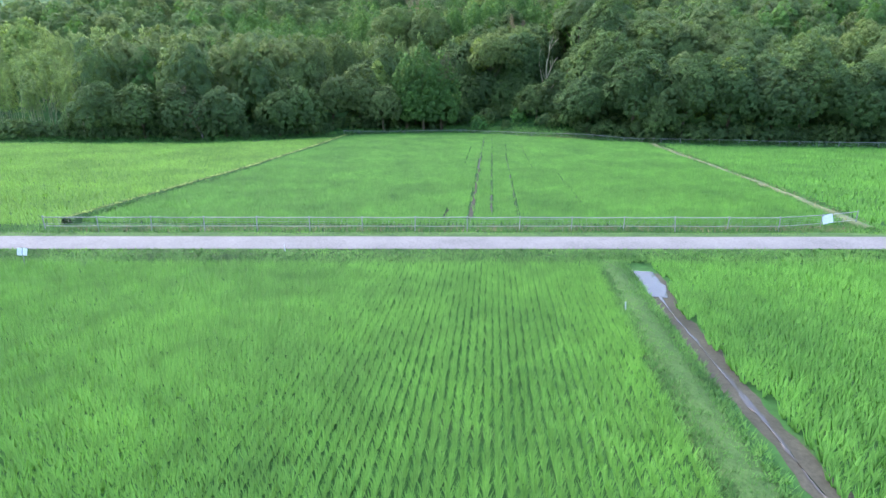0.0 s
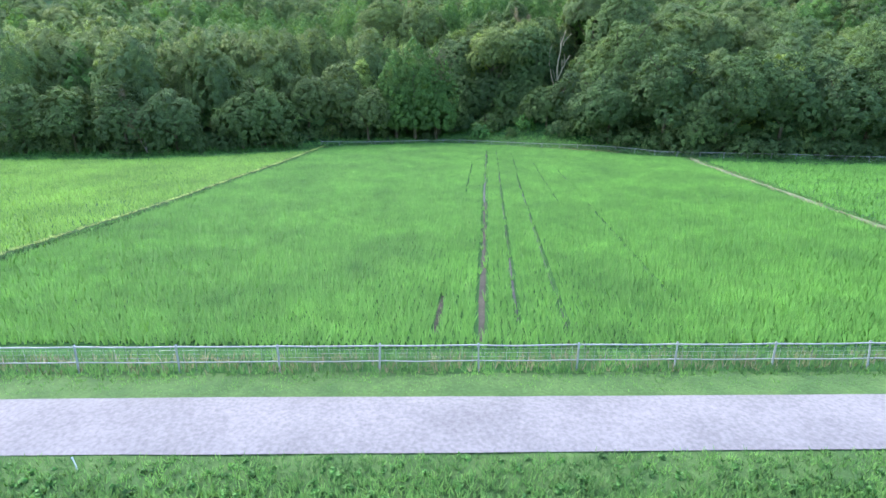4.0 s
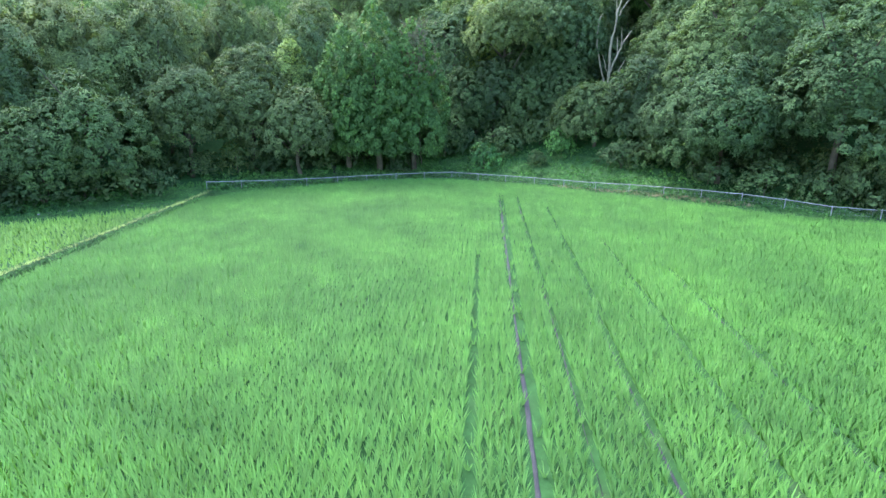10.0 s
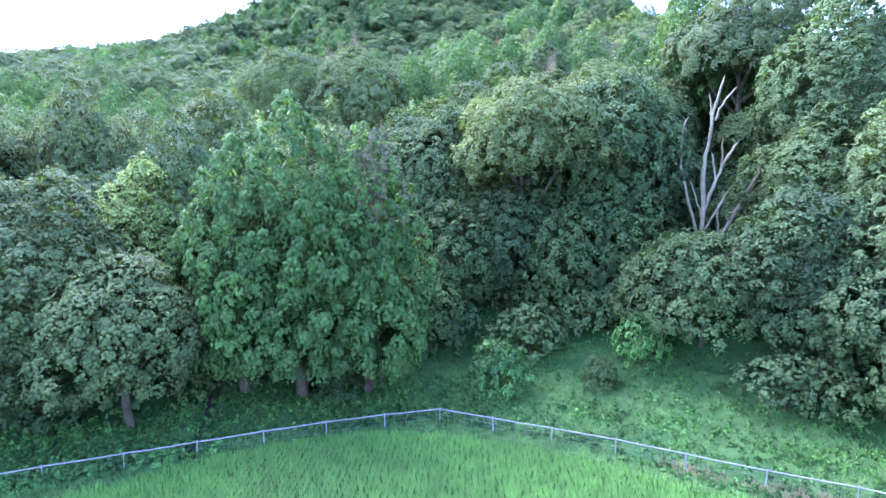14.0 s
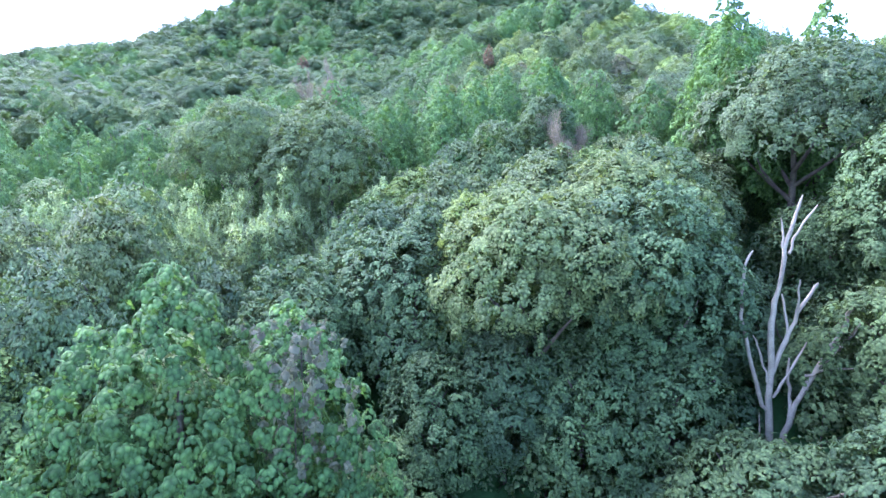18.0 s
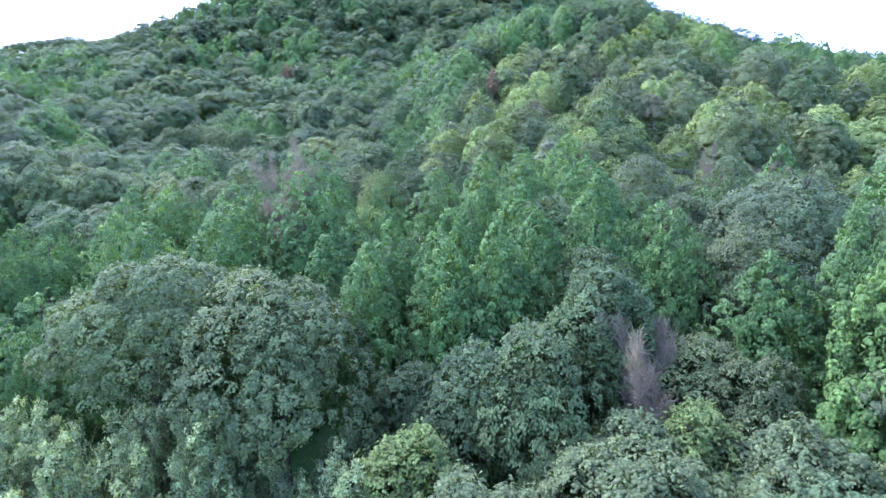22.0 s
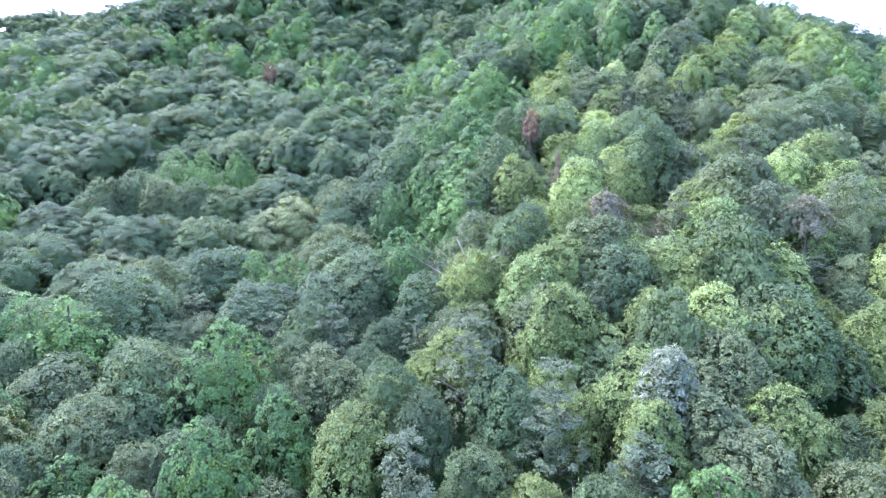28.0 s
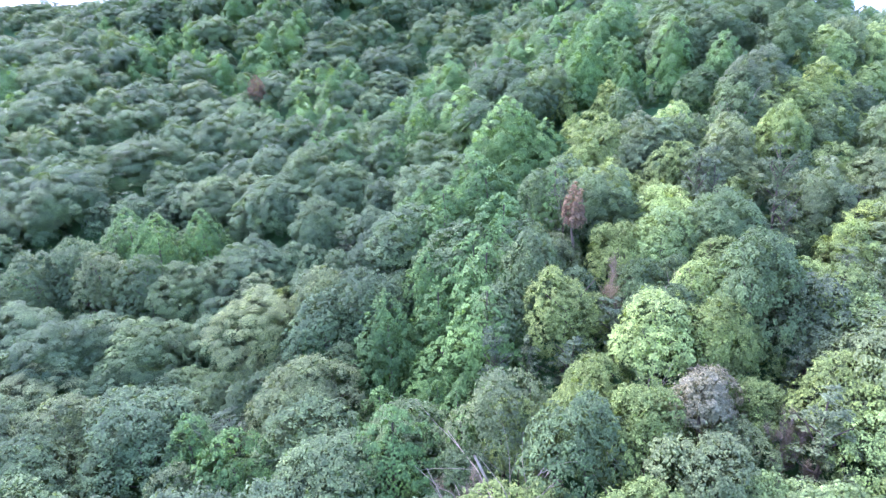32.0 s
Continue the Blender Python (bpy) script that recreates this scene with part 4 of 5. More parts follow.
hero("green", 18.5, 138.5, 9.5, 3.4)
hero("green", 20.6, 131.4, 8.2, 5.0, "spreading small tree over the meadow edge", low=0.02)
hero("dark", 25.6, 127.8, 11.0, 5.4, low=0.0)
hero("dark", 29.2, 122.6, 12.0, 5.2, low=0.0)
hero("dark", 23.5, 144.0, 1, 4.6, top=18.5)
hero("grey", 19.0, 141.8, 1, 4.8, top=20.0, low=0.1)
hero("dark", 34.0, 146.5, 1, 4.6, top=22.0)
hero("grey", 25.4, 150.4, 1, 4.0, top=23.6, low=0.25)
hero("green", 27.5, 140.5, 1, 4.4, top=13.8)
hero("green", 30.3, 134.5, 1, 4.6, top=20.2, label="feathery yellowish green tree beside a dead trunk")
hero("grey", 33.0, 125.5, 19.0, 7.4, "broad evergreen tree with silvery leaf tips, leafy to the ground")
hero("dark", 29.5, 118.0, 12.5, 5.6)
hero("dark", 37.5, 113.5, 17.0, 7.0)
hero("dark", 46.0, 109.5, 16.5, 6.8)
hero("dark", 40.5, 108.8, 9.5, 4.2)
hero("dark", 54.0, 108.0, 15.5, 5.6)
hero("dark", 61.0, 106.0, 14.0, 5.2)
hero("green", 67.0, 107.5, 18.0, 6.4)
hero("dark", 75.0, 105.0, 15.0, 5.4)
hero("dark", 83.0, 105.5, 16.0, 6.0)
hero("olive", 33.4, 150.5, 21.0, 8.0, top=33.8, low=0.42, label="huge rounded tree with brownish green crown")
hero("grey", 36.5, 139.0, 21.0, 6.2)
# the slope above the front: broad trees behind the bamboo, then the cypress stand
hero("pale", -17.2, 171.0, 1, 8.0, top=33.2, low=0.5, label="wide olive-grey tree with bare inner branches")
hero("pale", -6.2, 167.5, 1, 6.8, top=32.8, low=0.3, label="round grey-green tree with drooping leaf bunches")
hero("green", 17.2, 165.6, 1, 4.0, top=32.8, label="feathery mid-green tree beside a leafless one")
hero("lime", 19.0, 156.4, 1, 3.4, top=26.6)
hero("cypress", 27.4, 163.5, 1, 4.6, top=33.4)
hero("cypress", 30.6, 155.5, 1, 4.2, top=37.6, low=0.3)
hero("cypress", 33.4, 161.0, 1, 4.8, top=41.0)
hero("cypress", 38.0, 154.5, 1, 4.4, top=38.0)
hero("olive", 38.5, 178.5, 1, 7.0, top=37.8, low=0.2, label="broad brownish olive tree over dark undergrowth")
for x, y, top, radius in ((0.0, 172.6, 33.6, 3.4), (6.4, 171.8, 33.9, 4.2), (10.4, 171.2, 35.2, 3.8), (14.2, 174.0, 36.0, 4.3), (-0.4, 177.6, 33.0, 3.2), (7.2, 178.0, 35.8, 4.6),
                          (14.1, 181.0, 37.6, 4.6), (19.6, 175.4, 38.4, 4.0), (22.6, 187.7, 40.0, 5.2), (1.4, 181.2, 34.6, 3.6), (-5.4, 184.0, 33.0, 3.8), (-6.8, 191.0, 35.0, 3.8)):
    hero("cypress", x, y, 1, radius, top=top, low=0.1)
for x, y, top, radius in ((6.6, 197.0, 39.4, 5.6), (12.2, 194.0, 41.0, 4.6), (16.4, 192.4, 41.8, 4.8), (22.9, 196.5, 43.0, 5.6), (-9.2, 192.6, 39.6, 6.2), (-3.4, 190.0, 35.0, 3.4),
                          (-26.7, 198.0, 38.4, 5.2), (-17.8, 194.7, 38.4, 5.0), (-17.4, 187.6, 35.6, 5.4), (-24.0, 186.2, 34.8, 4.8), (-32.4, 200.4, 38.2, 5.4), (-30.0, 191.5, 35.5, 5.0)):
    hero("cypress", x, y, 1, radius, top=top, level="near")
# single trees above the stand and on the spur
for kind, x, y, top, radius in (("cypress", -16.6, 226.5, 43.6, 6.6), ("cypress", -9.4, 218.5, 39.8, 4.4), ("cypress", -14.2, 213.0, 40.0, 5.0), ("cypress", -18.4, 207.5, 38.8, 4.4), ("pine", 35.9, 196.3, 39.6, 4.8),
                                ("pine", 8.7, 222.5, 43.2, 5.6), ("pine", -7.0, 233.0, 41.6, 4.4), ("pine", 2.6, 211.0, 38.2, 3.6), ("pine", 15.0, 214.0, 42.5, 4.2), ("pale", -6.6, 226.4, 40.2, 4.2),
                                ("cypress", -17.2, 253.5, 44.2, 6.8), ("cypress", -23.4, 257.0, 44.2, 4.2), ("pale", -12.4, 264.6, 46.6, 8.0), ("pale", -43.8, 264.8, 42.2, 6.8), ("lime", 20.3, 264.5, 57.4, 4.8),
                                ("cypress", -2.2, 272.5, 52.6, 5.4), ("cypress", 3.6, 281.0, 56.0, 5.0), ("cypress", -50.4, 305.0, 59.0, 7.4), ("cypress", -58.0, 309.0, 59.5, 6.4), ("cypress", -44.0, 311.0, 58.5, 6.0), ("grey", -64.5, 302.0, 56.0, 6.2), ("pale", -57.5, 297.5, 54.0, 6.0), ("grey", -49.0, 296.0, 53.0, 5.6), ("grey", -71.0, 298.0, 54.0, 6.0),
                                ("cypress", 1.0, 337.0, 78.0, 6.0), ("cypress", -4.0, 331.0, 72.0, 4.4), ("pale", 32.4, 219.7, 42.6, 5.2), ("lime", 28.2, 228.4, 44.6, 4.2)):
    hero(kind, x, y, 1, radius, top=top, level="near")
hero("silver", 25.0, 215.5, 1, 2.5, "tree with silvery white leaf undersides", top=43.6, low=0.3)
hero("green", 11.4, 219.0, 1, 3.8, top=40.4)
hero("lime", 22.6, 212.8, 1, 3.0, top=40.6)
hero("pale", 27.6, 212.6, 1, 3.2, top=41.0)
hero("rust", 25.0, 278.5, 1, 1.5, top=65.2, low=0.66)
hero("withered", 51.2, 237.6, 1, 2.6, "withered tree with reddish brown leaves", top=52.2, low=0.6)
hero("withered", 28.9, 246.2, 1, 2.2, "withered small tree with pinkish brown leaves", top=52.6, low=0.6)
hero("rust", -58.0, 396.0, 1, 3.2, "withered tree with rusty leaves among grey-green crowns", top=90.0, low=0.5)
plant_bare(-11.9, 196.8, 1.62, 0)
plant_bare(19.9, 160.6, 1.3, 1)
plant_bare(-46.5, 104.6, 0.9, 2)
plant_bare(44.5, 200.0, 1.2, 0)
taken += [(-11.9, 196.8, 2.6), (19.9, 160.6, 2.2), (44.5, 200.0, 2.0), (24.2, 138.4, 3.5)]

for kind, x, y, h, w, text in (("bush", 6.9, 131.4, 4.0, 2.2, ""), ("shrub", 9.8, 135.2, 4.6, 3.0, "tall shrub with upright shoots"), ("shrub", 13.4, 130.6, 2.4, 1.3, ""),
                         ("bush", 16.6, 131.2, 4.4, 2.0, "pale green shrub with upright shoots"), ("dark_shrub", -3.6, 130.8, 3.0, 1.4, ""), ("dark_shrub", 1.6, 136.5, 4.2, 2.2, ""),
                         ("dark_shrub", 4.5, 137.6, 4.4, 2.2, ""), ("shrub", 13.0, 137.6, 4.6, 2.4, ""), ("dark_shrub", 16.5, 137.0, 4.4, 2.4, ""), ("shrub", 19.6, 133.6, 4.6, 2.4, ""),
                         ("dark_shrub", 19.5, 137.2, 3.6, 2.2, ""), ("dark_shrub", 22.0, 139.5, 4.2, 2.4, ""), ("shrub", 26.5, 137.0, 4.0, 2.4, ""), ("dark_shrub", 25.8, 141.0, 4.4, 2.4, ""), ("dark_shrub", 29.0, 138.5, 4.4, 2.6, ""), ("dark_shrub", 22.0, 135.6, 3.0, 1.8, ""), ("dark_shrub", 24.5, 124.4, 3.4, 2.2, ""), ("dark_shrub", -12.5, 131.0, 3.0, 2.0, ""), ("dark_shrub", -18.5, 126.8, 2.8, 2.0, ""), ("dark_shrub", 28.6, 117.6, 3.6, 2.4, ""), ("shrub", 32.0, 114.0, 3.8, 2.4, ""), ("dark_shrub", 35.4, 111.5, 3.6, 2.2, "")):
    plant(kind, x, y, h, w, "fine", label=text)
for side in (-1, 1):
    for x in np.arange(26.5, 92, 2.3):
        xx = side * x + r.uniform(-0.8, 0.8)
        if side > 0 and x < 37:
            continue
        yy = float(edge_y(xx)) + r.uniform(2.4, 4.6)
        plant("shrub" if r.random() < 0.45 else "dark_shrub", xx, yy, r.uniform(2.6, 5.2), r.uniform(1.7, 2.8), "near")
for x in np.arange(-30, 40, 2.6):
    s = 14.5 if -2 < x < 22 else 9.5
    xx = x + r.uniform(-1, 1)
    plant("dark_shrub" if r.random() < 0.6 else "shrub", xx, float(edge_y(xx)) + s + r.uniform(-1, 2), r.uniform(3.2, 6.0), r.uniform(2.0, 3.0), "near")

# ---- the woods behind ----


def patchy(x, y, s, k):
    return math.sin(x * s + k) * math.cos(y * s * 0.83 - 1.7 * k) + 0.6 * math.sin((x + y) * s * 1.9 + 2.1 * k)


def pick(r, table):
    names, weights = zip(*table)
    w = np.array(weights, float)
    return names[int(r.choice(len(names), p=w / w.sum()))]


def kind_at(x, y, r):
    s = y - float(edge_y(x))
    spur = 2 + 0.35 * (y - 236)
    if x < -70 and 2 < s < 42:
        return "bamboo"
    if x > 24 and 150 < y < 206:
        return pick(r, (("olive", 2), ("dark", 4), ("cypress", 3), ("green", 1)))
    if y < 172 and s < 60:
        if x < -18:
            return pick(r, (("green", 3), ("grey", 3), ("pale", 6), ("cypress", 1.5)))
        return pick(r, (("grey", 5), ("pale", 3), ("green", 2), ("lime", 1)))
    if 168 < y < 206 and -80 < x < 30:
        return pick(r, (("big_cypress", 10), ("green", 0.6)))
    if y < 232 and x < -10:
        return pick(r, (("grey", 4), ("green", 3), ("pale", 2), ("cypress", 2)))
    if y < 330:
        if x > spur:
            if y > 285 and patchy(x, y, 0.04, 2.0) > -0.1:
                return pick(r, (("cypress", 6), ("green", 2)))
            return pick(r, (("lime", 8), ("yellow", 2.2), ("pale", 2.5), ("grey", 0.8), ("olive", 1.5), ("pine", 1.8), ("bare", 1.1), ("green", 4), ("withered", 0.12)))
        if (spur - 15 < x and 250 < y < 318) or patchy(x, y, 0.055, 0.4) > 0.95:
            return pick(r, (("cypress", 5), ("big_cypress", 4), ("green", 1)))
        return pick(r, (("grey", 5), ("dark", 6), ("green", 2), ("pale", 1.5), ("pine", 1), ("bare", 0.4), ("rust", 0.02)))
    # far slopes lean to the bluer dark and grey crowns, haze in leaf colour
    if patchy(x, y, 0.028, 0.9) > -0.1:
        return pick(r, (("cypress", 6), ("green", 1), ("dark", 4)))
    return pick(r, (("grey", 5), ("green", 2), ("dark", 8), ("pine", 2), ("pale", 0.6), ("bare", 0.3), ("rust", 0.02)))


joined_woods = {}      # kind -> list of kite arrays, for the woods too many to count


def add_far(kind, x, y, height, radius, level, r):
    if kind == "bare":
        kind = "pine"
    mat, shape, _ = LOOKS[kind]
    R, H, _ = SIZE[shape]
    some = stock[shape, level]
    v, nn, faces = some[int(r.integers(0, len(some)))]
    a = r.uniform(0, 2 * math.pi)
    c, s = math.cos(a), math.sin(a)
    turn = np.array(((c, s, 0), (-s, c, 0), (0, 0, 1)))
    scale = np.array((radius / R * r.uniform(0.85, 1.2), radius / R * r.uniform(0.85, 1.2), height / H))
    at = np.array((x, y, float(ground_z(x, y)) - 0.3))
    joined_woods.setdefault((kind, level), []).append((np.hstack([v[:, :3] * scale @ turn + at, v[:, 3:]]), unit(nn / scale) @ turn, np.concatenate(faces)))


def scatter(spacing, y0, y1, r):
    out = []
    for j, y in enumerate(np.arange(y0, y1, spacing * 0.87)):
        half = 0.86 * y + 12 if y < 185 else 0.84 * (y - 95) + 24
        for x in np.arange(-half, half, spacing) + (spacing / 2) * (j % 2):
            out.append((x + r.uniform(-0.36, 0.36) * spacing, y + r.uniform(-0.36, 0.36) * spacing))
    return out


GROVE = ((-21, 162, 16, 10), (-4, 157.5, 6.5, 5.5))        # where the bamboo stands: middle and half axes


def in_grove(x, y, wide=1.0):
    return any(((x - a) / c) ** 2 + ((y - b) / d) ** 2 < wide for a, b, c, d in GROVE)


for y in np.arange(146, 169, 2.9):
    for x in np.arange(-63, 4, 3.3):
        x2, y2 = x + r.uniform(-1.2, 1.2), y + r.uniform(-1.2, 1.2)
        if in_grove(x2, y2) and not any((x2 - a) ** 2 + (y2 - b) ** 2 < (0.55 * c) ** 2 for a, b, c in taken):
            plant_bamboo(x2, y2, r.uniform(0.72, 0.95), int(r.integers(0, 9)))
spur_fill = [(x, y) for x, y in scatter(5.4, 222, 305, r) if 2 + 0.35 * (y - 236) < x < 75]
waiting = []        # trees of the middle of the valley side: the nearest to its axis become things of their own
off_spur = [(x, y) for x, y in scatter(8.2, 222, 330, r) if not (2 + 0.35 * (y - 236) < x < 75 and y < 305)]
for x in np.arange(23.0, 37.0, 2.6):              # undergrowth in the hollow behind the dead tree
    for y in (142.5, 145.5, 148.5):
        plant("dark_shrub", x + r.uniform(-0.8, 0.8), y + r.uniform(-0.8, 0.8), r.uniform(3.4, 5.2), r.uniform(1.8, 2.6), "near")
for x, y in scatter(5.8, 108, 171, r) + scatter(8.0, 172, 221, r) + off_spur + spur_fill + scatter(9.4, 332, 520, r) + scatter(13.0, 524, 640, r):
    s = y - float(edge_y(x))
    if s < (15.5 if -1 < x < 22 else 8.5 if abs(x) < 30 else 2.0 if x < -70 else 5.5):
        continue
    if any((x - a) ** 2 + (y - b) ** 2 < (0.72 * c + 1.2) ** 2 for a, b, c in taken):
        continue
    if (18 < x < 30 and 134 < y < 143) or in_grove(x, y, 0.9):
        continue
    kind = kind_at(x, y, r)
    near = math.hypot(x - 5, max(0.0, y - 232)) if y > 145 else abs(x) * 0.6 + 8
    grow = r.uniform(0.66, 1.22)
    if kind == "bamboo":
        if near < 70:
            plant_bamboo(x, y, 0.86 * grow**0.6, int(r.integers(0, 9)))
        else:
            add_far("yellow", x, y, 13 * grow, 3.2 * grow, "mid", r)
        continue
    if kind == "bare":
        if near < 58:
            plant_bare(x, y, 0.95 * grow, int(r.integers(0, 9)))
        else:
            add_far("bare", x, y, 10 * grow, 2.6 * grow, "mid" if near < 120 else "far", r)
        continue
    if x < -14 and y < 216:
        grow *= 0.88
    shape = LOOKS[kind][1]
    R, H, _ = SIZE[shape]
    big = 1.0 if y < 222 else (1.12 if x > 2 + 0.35 * (y - 236) else 1.5) if y < 331 else 1.6 if y < 522 else 2.1
    thick = 0.5 if kind == "rust" else 0.84
    h, w = H * grow * (0.75 if kind == "rust" else 1.0 if big == 1 else 1.12), R * grow * r.uniform(0.85, 1.15) * big * thick
    if kind in ("lime", "yellow") and 200 < y < 331:
        h, w = h * 0.9, min(w, 4.6)
    if x < -14 and y < 150:
        h, w = r.uniform(0.88, 1.04) * min(19.5, max(9.0, 24.5 - float(ground_z(x, y)))), max(w, 4.4)
    elif x < -14 and y < 216:
        h = min(h, 11.5)
    if y < 300 and abs(x - 5) < 60:
        side = abs(x - 5) if y > 145 else 0.6 * abs(x) + 20
        waiting.append((side * (1.25 if y < 222 else 1.0) + max(0.0, y - 258) * 0.9, kind, x, y, h, w))
    else:
        add_far(kind, x, y, h, w, "mid" if near < 125 else "far", r)
placed = np.array([(p[2], p[3], p[5]) for p in waiting] + [(a, b, c) for a, b, c in taken])
for y in np.arange(150, 305, 2.6):           # young trees fill the holes in the canopy
    for x in np.arange(-50, 66, 2.6):
        if y - float(edge_y(x)) < 18 or (18 < x < 30 and y < 144) or in_grove(x, y, 1.1):
            continue
        if np.min(np.hypot(placed[:, 0] - x, placed[:, 1] - y) - 0.8 * placed[:, 2]) > 0.9:
            kind = kind_at(x, y, r)
            kind = "green" if kind in ("bare", "bamboo", "rust", "silver") else kind
            side = abs(x - 5) * (1.25 if y < 222 else 1.0) + max(0.0, y - 258) * 0.9
            h, w = r.uniform(9.0, 11.5), r.uniform(3.2, 4.0)
            waiting.append((side, kind, x + r.uniform(-0.6, 0.6), y + r.uniform(-0.6, 0.6), h, w))
            placed = np.vstack([placed, (x, y, w)])
waiting.sort()
room = {"round": 210, "cone": 110, "dome": 90, "pine": 60}
for _, kind, x, y, h, w in waiting:
    room[LOOKS[kind][1]] -= 1
    if room[LOOKS[kind][1]] >= 0:
        plant(kind, x, y, h, w, "near")
    else:
        add_far(kind, x, y, h, w, "mid", r)

for x in np.arange(-690, -225, 14.0):           # the wooded hill in the distance
    for y in np.arange(690, 835, 14.0):
        add_far("green" if r.random() < 0.5 else "grey", x + r.uniform(-5, 5), y + r.uniform(-5, 5), r.uniform(11, 16), r.uniform(7.5, 10.5), "far", r)

WOOD_LABEL = {"dome": "wood of broad round-topped conifers", "cone": "conifer wood of dense deep green cypress", "pine": "scattered grey-green pines in the wood", "round": "mixed broadleaf wood covering the hillside"}
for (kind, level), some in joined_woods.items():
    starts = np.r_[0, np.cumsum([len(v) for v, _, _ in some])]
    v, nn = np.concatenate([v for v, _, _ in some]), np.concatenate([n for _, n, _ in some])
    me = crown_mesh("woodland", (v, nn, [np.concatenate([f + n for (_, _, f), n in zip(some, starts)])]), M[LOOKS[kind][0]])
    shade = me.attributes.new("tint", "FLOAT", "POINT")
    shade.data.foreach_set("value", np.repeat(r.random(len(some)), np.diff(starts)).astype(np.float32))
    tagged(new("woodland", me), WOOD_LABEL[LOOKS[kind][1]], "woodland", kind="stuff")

# ---- fences ----


def pipe(points, radius, sides=8):
    v, f = tube(points, [radius] * len(points), sides)
    return v, f


post_mesh = {}


def fence_post(height, radius, root):
    """A round post with a cap and a clamp for the rail."""
    if (height, radius) not in post_mesh:
        shapes = (("post", [(0, 0, -0.4), (0, 0, height * 0.5), (0, 0, height)], [radius] * 3),
                  ("cap", [(0, 0, height - 0.01), (0, 0, height + 0.02), (0, 0, height + 0.045)], [radius * 1.2, radius * 1.15, radius * 0.4]),
                  ("clamp", [(0, 0, height - 0.1), (0, 0, height - 0.06), (0, 0, height - 0.02)], [radius * 1.35, radius * 1.55, radius * 1.35]))
        post_mesh[height, radius] = [mesh_of(name, v, [f], [M["pipe"]], smooth=True) for name, (v, f) in ((n, tube(p, g, 8)) for n, p, g in shapes)]
    body, cap, clamp = post_mesh[height, radius]
    post = part("post", body, root)
    part("cap", cap, post)
    part("clamp", clamp, post)
    return post


def fence(points, spacing, height, low, label, rail=0.03, seed=3, net=True, rails=2):
    """Pipe fence along points: posts, an upper and a lower rail between each two posts, and a wire net."""
    rr = np.random.default_rng(seed)
    p = np.array(points, float)
    u = np.r_[0, np.cumsum(np.linalg.norm(np.diff(p, axis=0), axis=1))]
    n = max(2, int(round(u[-1] / spacing)) + 1)
    t = np.linspace(0, u[-1], n)
    px, py = np.interp(t, u, p[:, 0]), np.interp(t, u, p[:, 1])
    pz = ground_z(px, py)
    root = new("fence")
    tops = []
    for x, y, z in zip(px, py, pz):
        post = fence_post(height, 0.035, root)
        tilt = rr.normal(0, 1.6, 2)
        post.matrix_world = pose(x, y, z, tilt[0], tilt[1], rr.uniform(0, 360))
        tops.append((x, y, z))
    for a, b in zip(tops[:-1], tops[1:]):
        for name, h in (("top_rail", height - 0.05), ("bottom_rail", low))[:rails]:
            mid = [(a[0] * (1 - f) + b[0] * f, a[1] * (1 - f) + b[1] * f, a[2] * (1 - f) + b[2] * f + h - 0.02 * math.sin(math.pi * f) + rr.normal(0, 0.006)) for f in (0, 0.35, 0.7, 1)]
            part(name, mesh_of(name, *[q if i == 0 else [q] for i, q in enumerate(pipe(mid, rail if name == "top_rail" else rail * 0.7))], [M["pipe"]], smooth=True), root)
        if net:
            pieces = []
            for f in np.linspace(0.06, 0.94, 9):
                x, y, z = (a[i] * (1 - f) + b[i] * f for i in range(3))
                pieces.append(tube([(x, y, z + 0.05), (x, y, z + height - 0.06)], [0.004, 0.004], 3))
            for h in np.linspace(low + 0.15, height - 0.2, 3):
                pieces.append(tube([(*a[:2], a[2] + h), (*b[:2], b[2] + h)], [0.004, 0.004], 3))
            v, f = joined(pieces)
            part("wire_net", mesh_of("wire_net", v, [f], [M["wire"]]), root)
    return tagged(root, label, "fence")


fence([(-26.2, ROAD(-26) + 3.45), (25.7, ROAD(25.7) + 3.5), (31.6, 41.6)], 3.65, 1.12, 0.46, "low galvanised pipe fence along the farm road")
fence([(-22.4, 119.0), (-15.5, 122.4), (-4.8, 126.2), (2.8, 128.2), (12.0, 123.9), (21.5, 118.4), (30.3, 112.4), (35.6, 107.6), (45, 105.0), (62, 102.2), (88, 100.4)], 3.4, 1.0, 0.22, "galvanised pipe fence bent round the foot of the wood", 0.035, 5, rails=1)

# ---- signs and stakes ----


def plate_part(root, sx, sz, m, name="plate", mat="white"):
    ob = part(name, bm_mesh(name, rounded_box(sx, 0.012, sz, 0.004), M[mat]), root)
    ob.matrix_world = m
    return ob


sign = new("field_sign")
sv, sf = tube([(0, 0, -0.3), (0.01, 0, 0.5), (0.0, 0, 1.15)], [0.02, 0.02, 0.018], 7)
part("stake", mesh_of("stake", sv, [sf], [M["wire"]], smooth=True), sign)
plate_part(sign, 0.24, 0.4, pose(-0.14, -0.03, 1.02, -8, 3, 0))
plate_part(sign, 0.24, 0.4, pose(0.15, -0.03, 1.03, -8, 5, 0))
sign.matrix_world = pose(-21.4, 29.6, 0.0, 0, 4, 4)
tagged(sign, "two blank white plates on a thin stake in rice", "sign")
board = new("fence_board")
plate_part(board, 0.78, 0.62, pose(0, -0.05, 0.0, -12, -12, 0), "sheet")
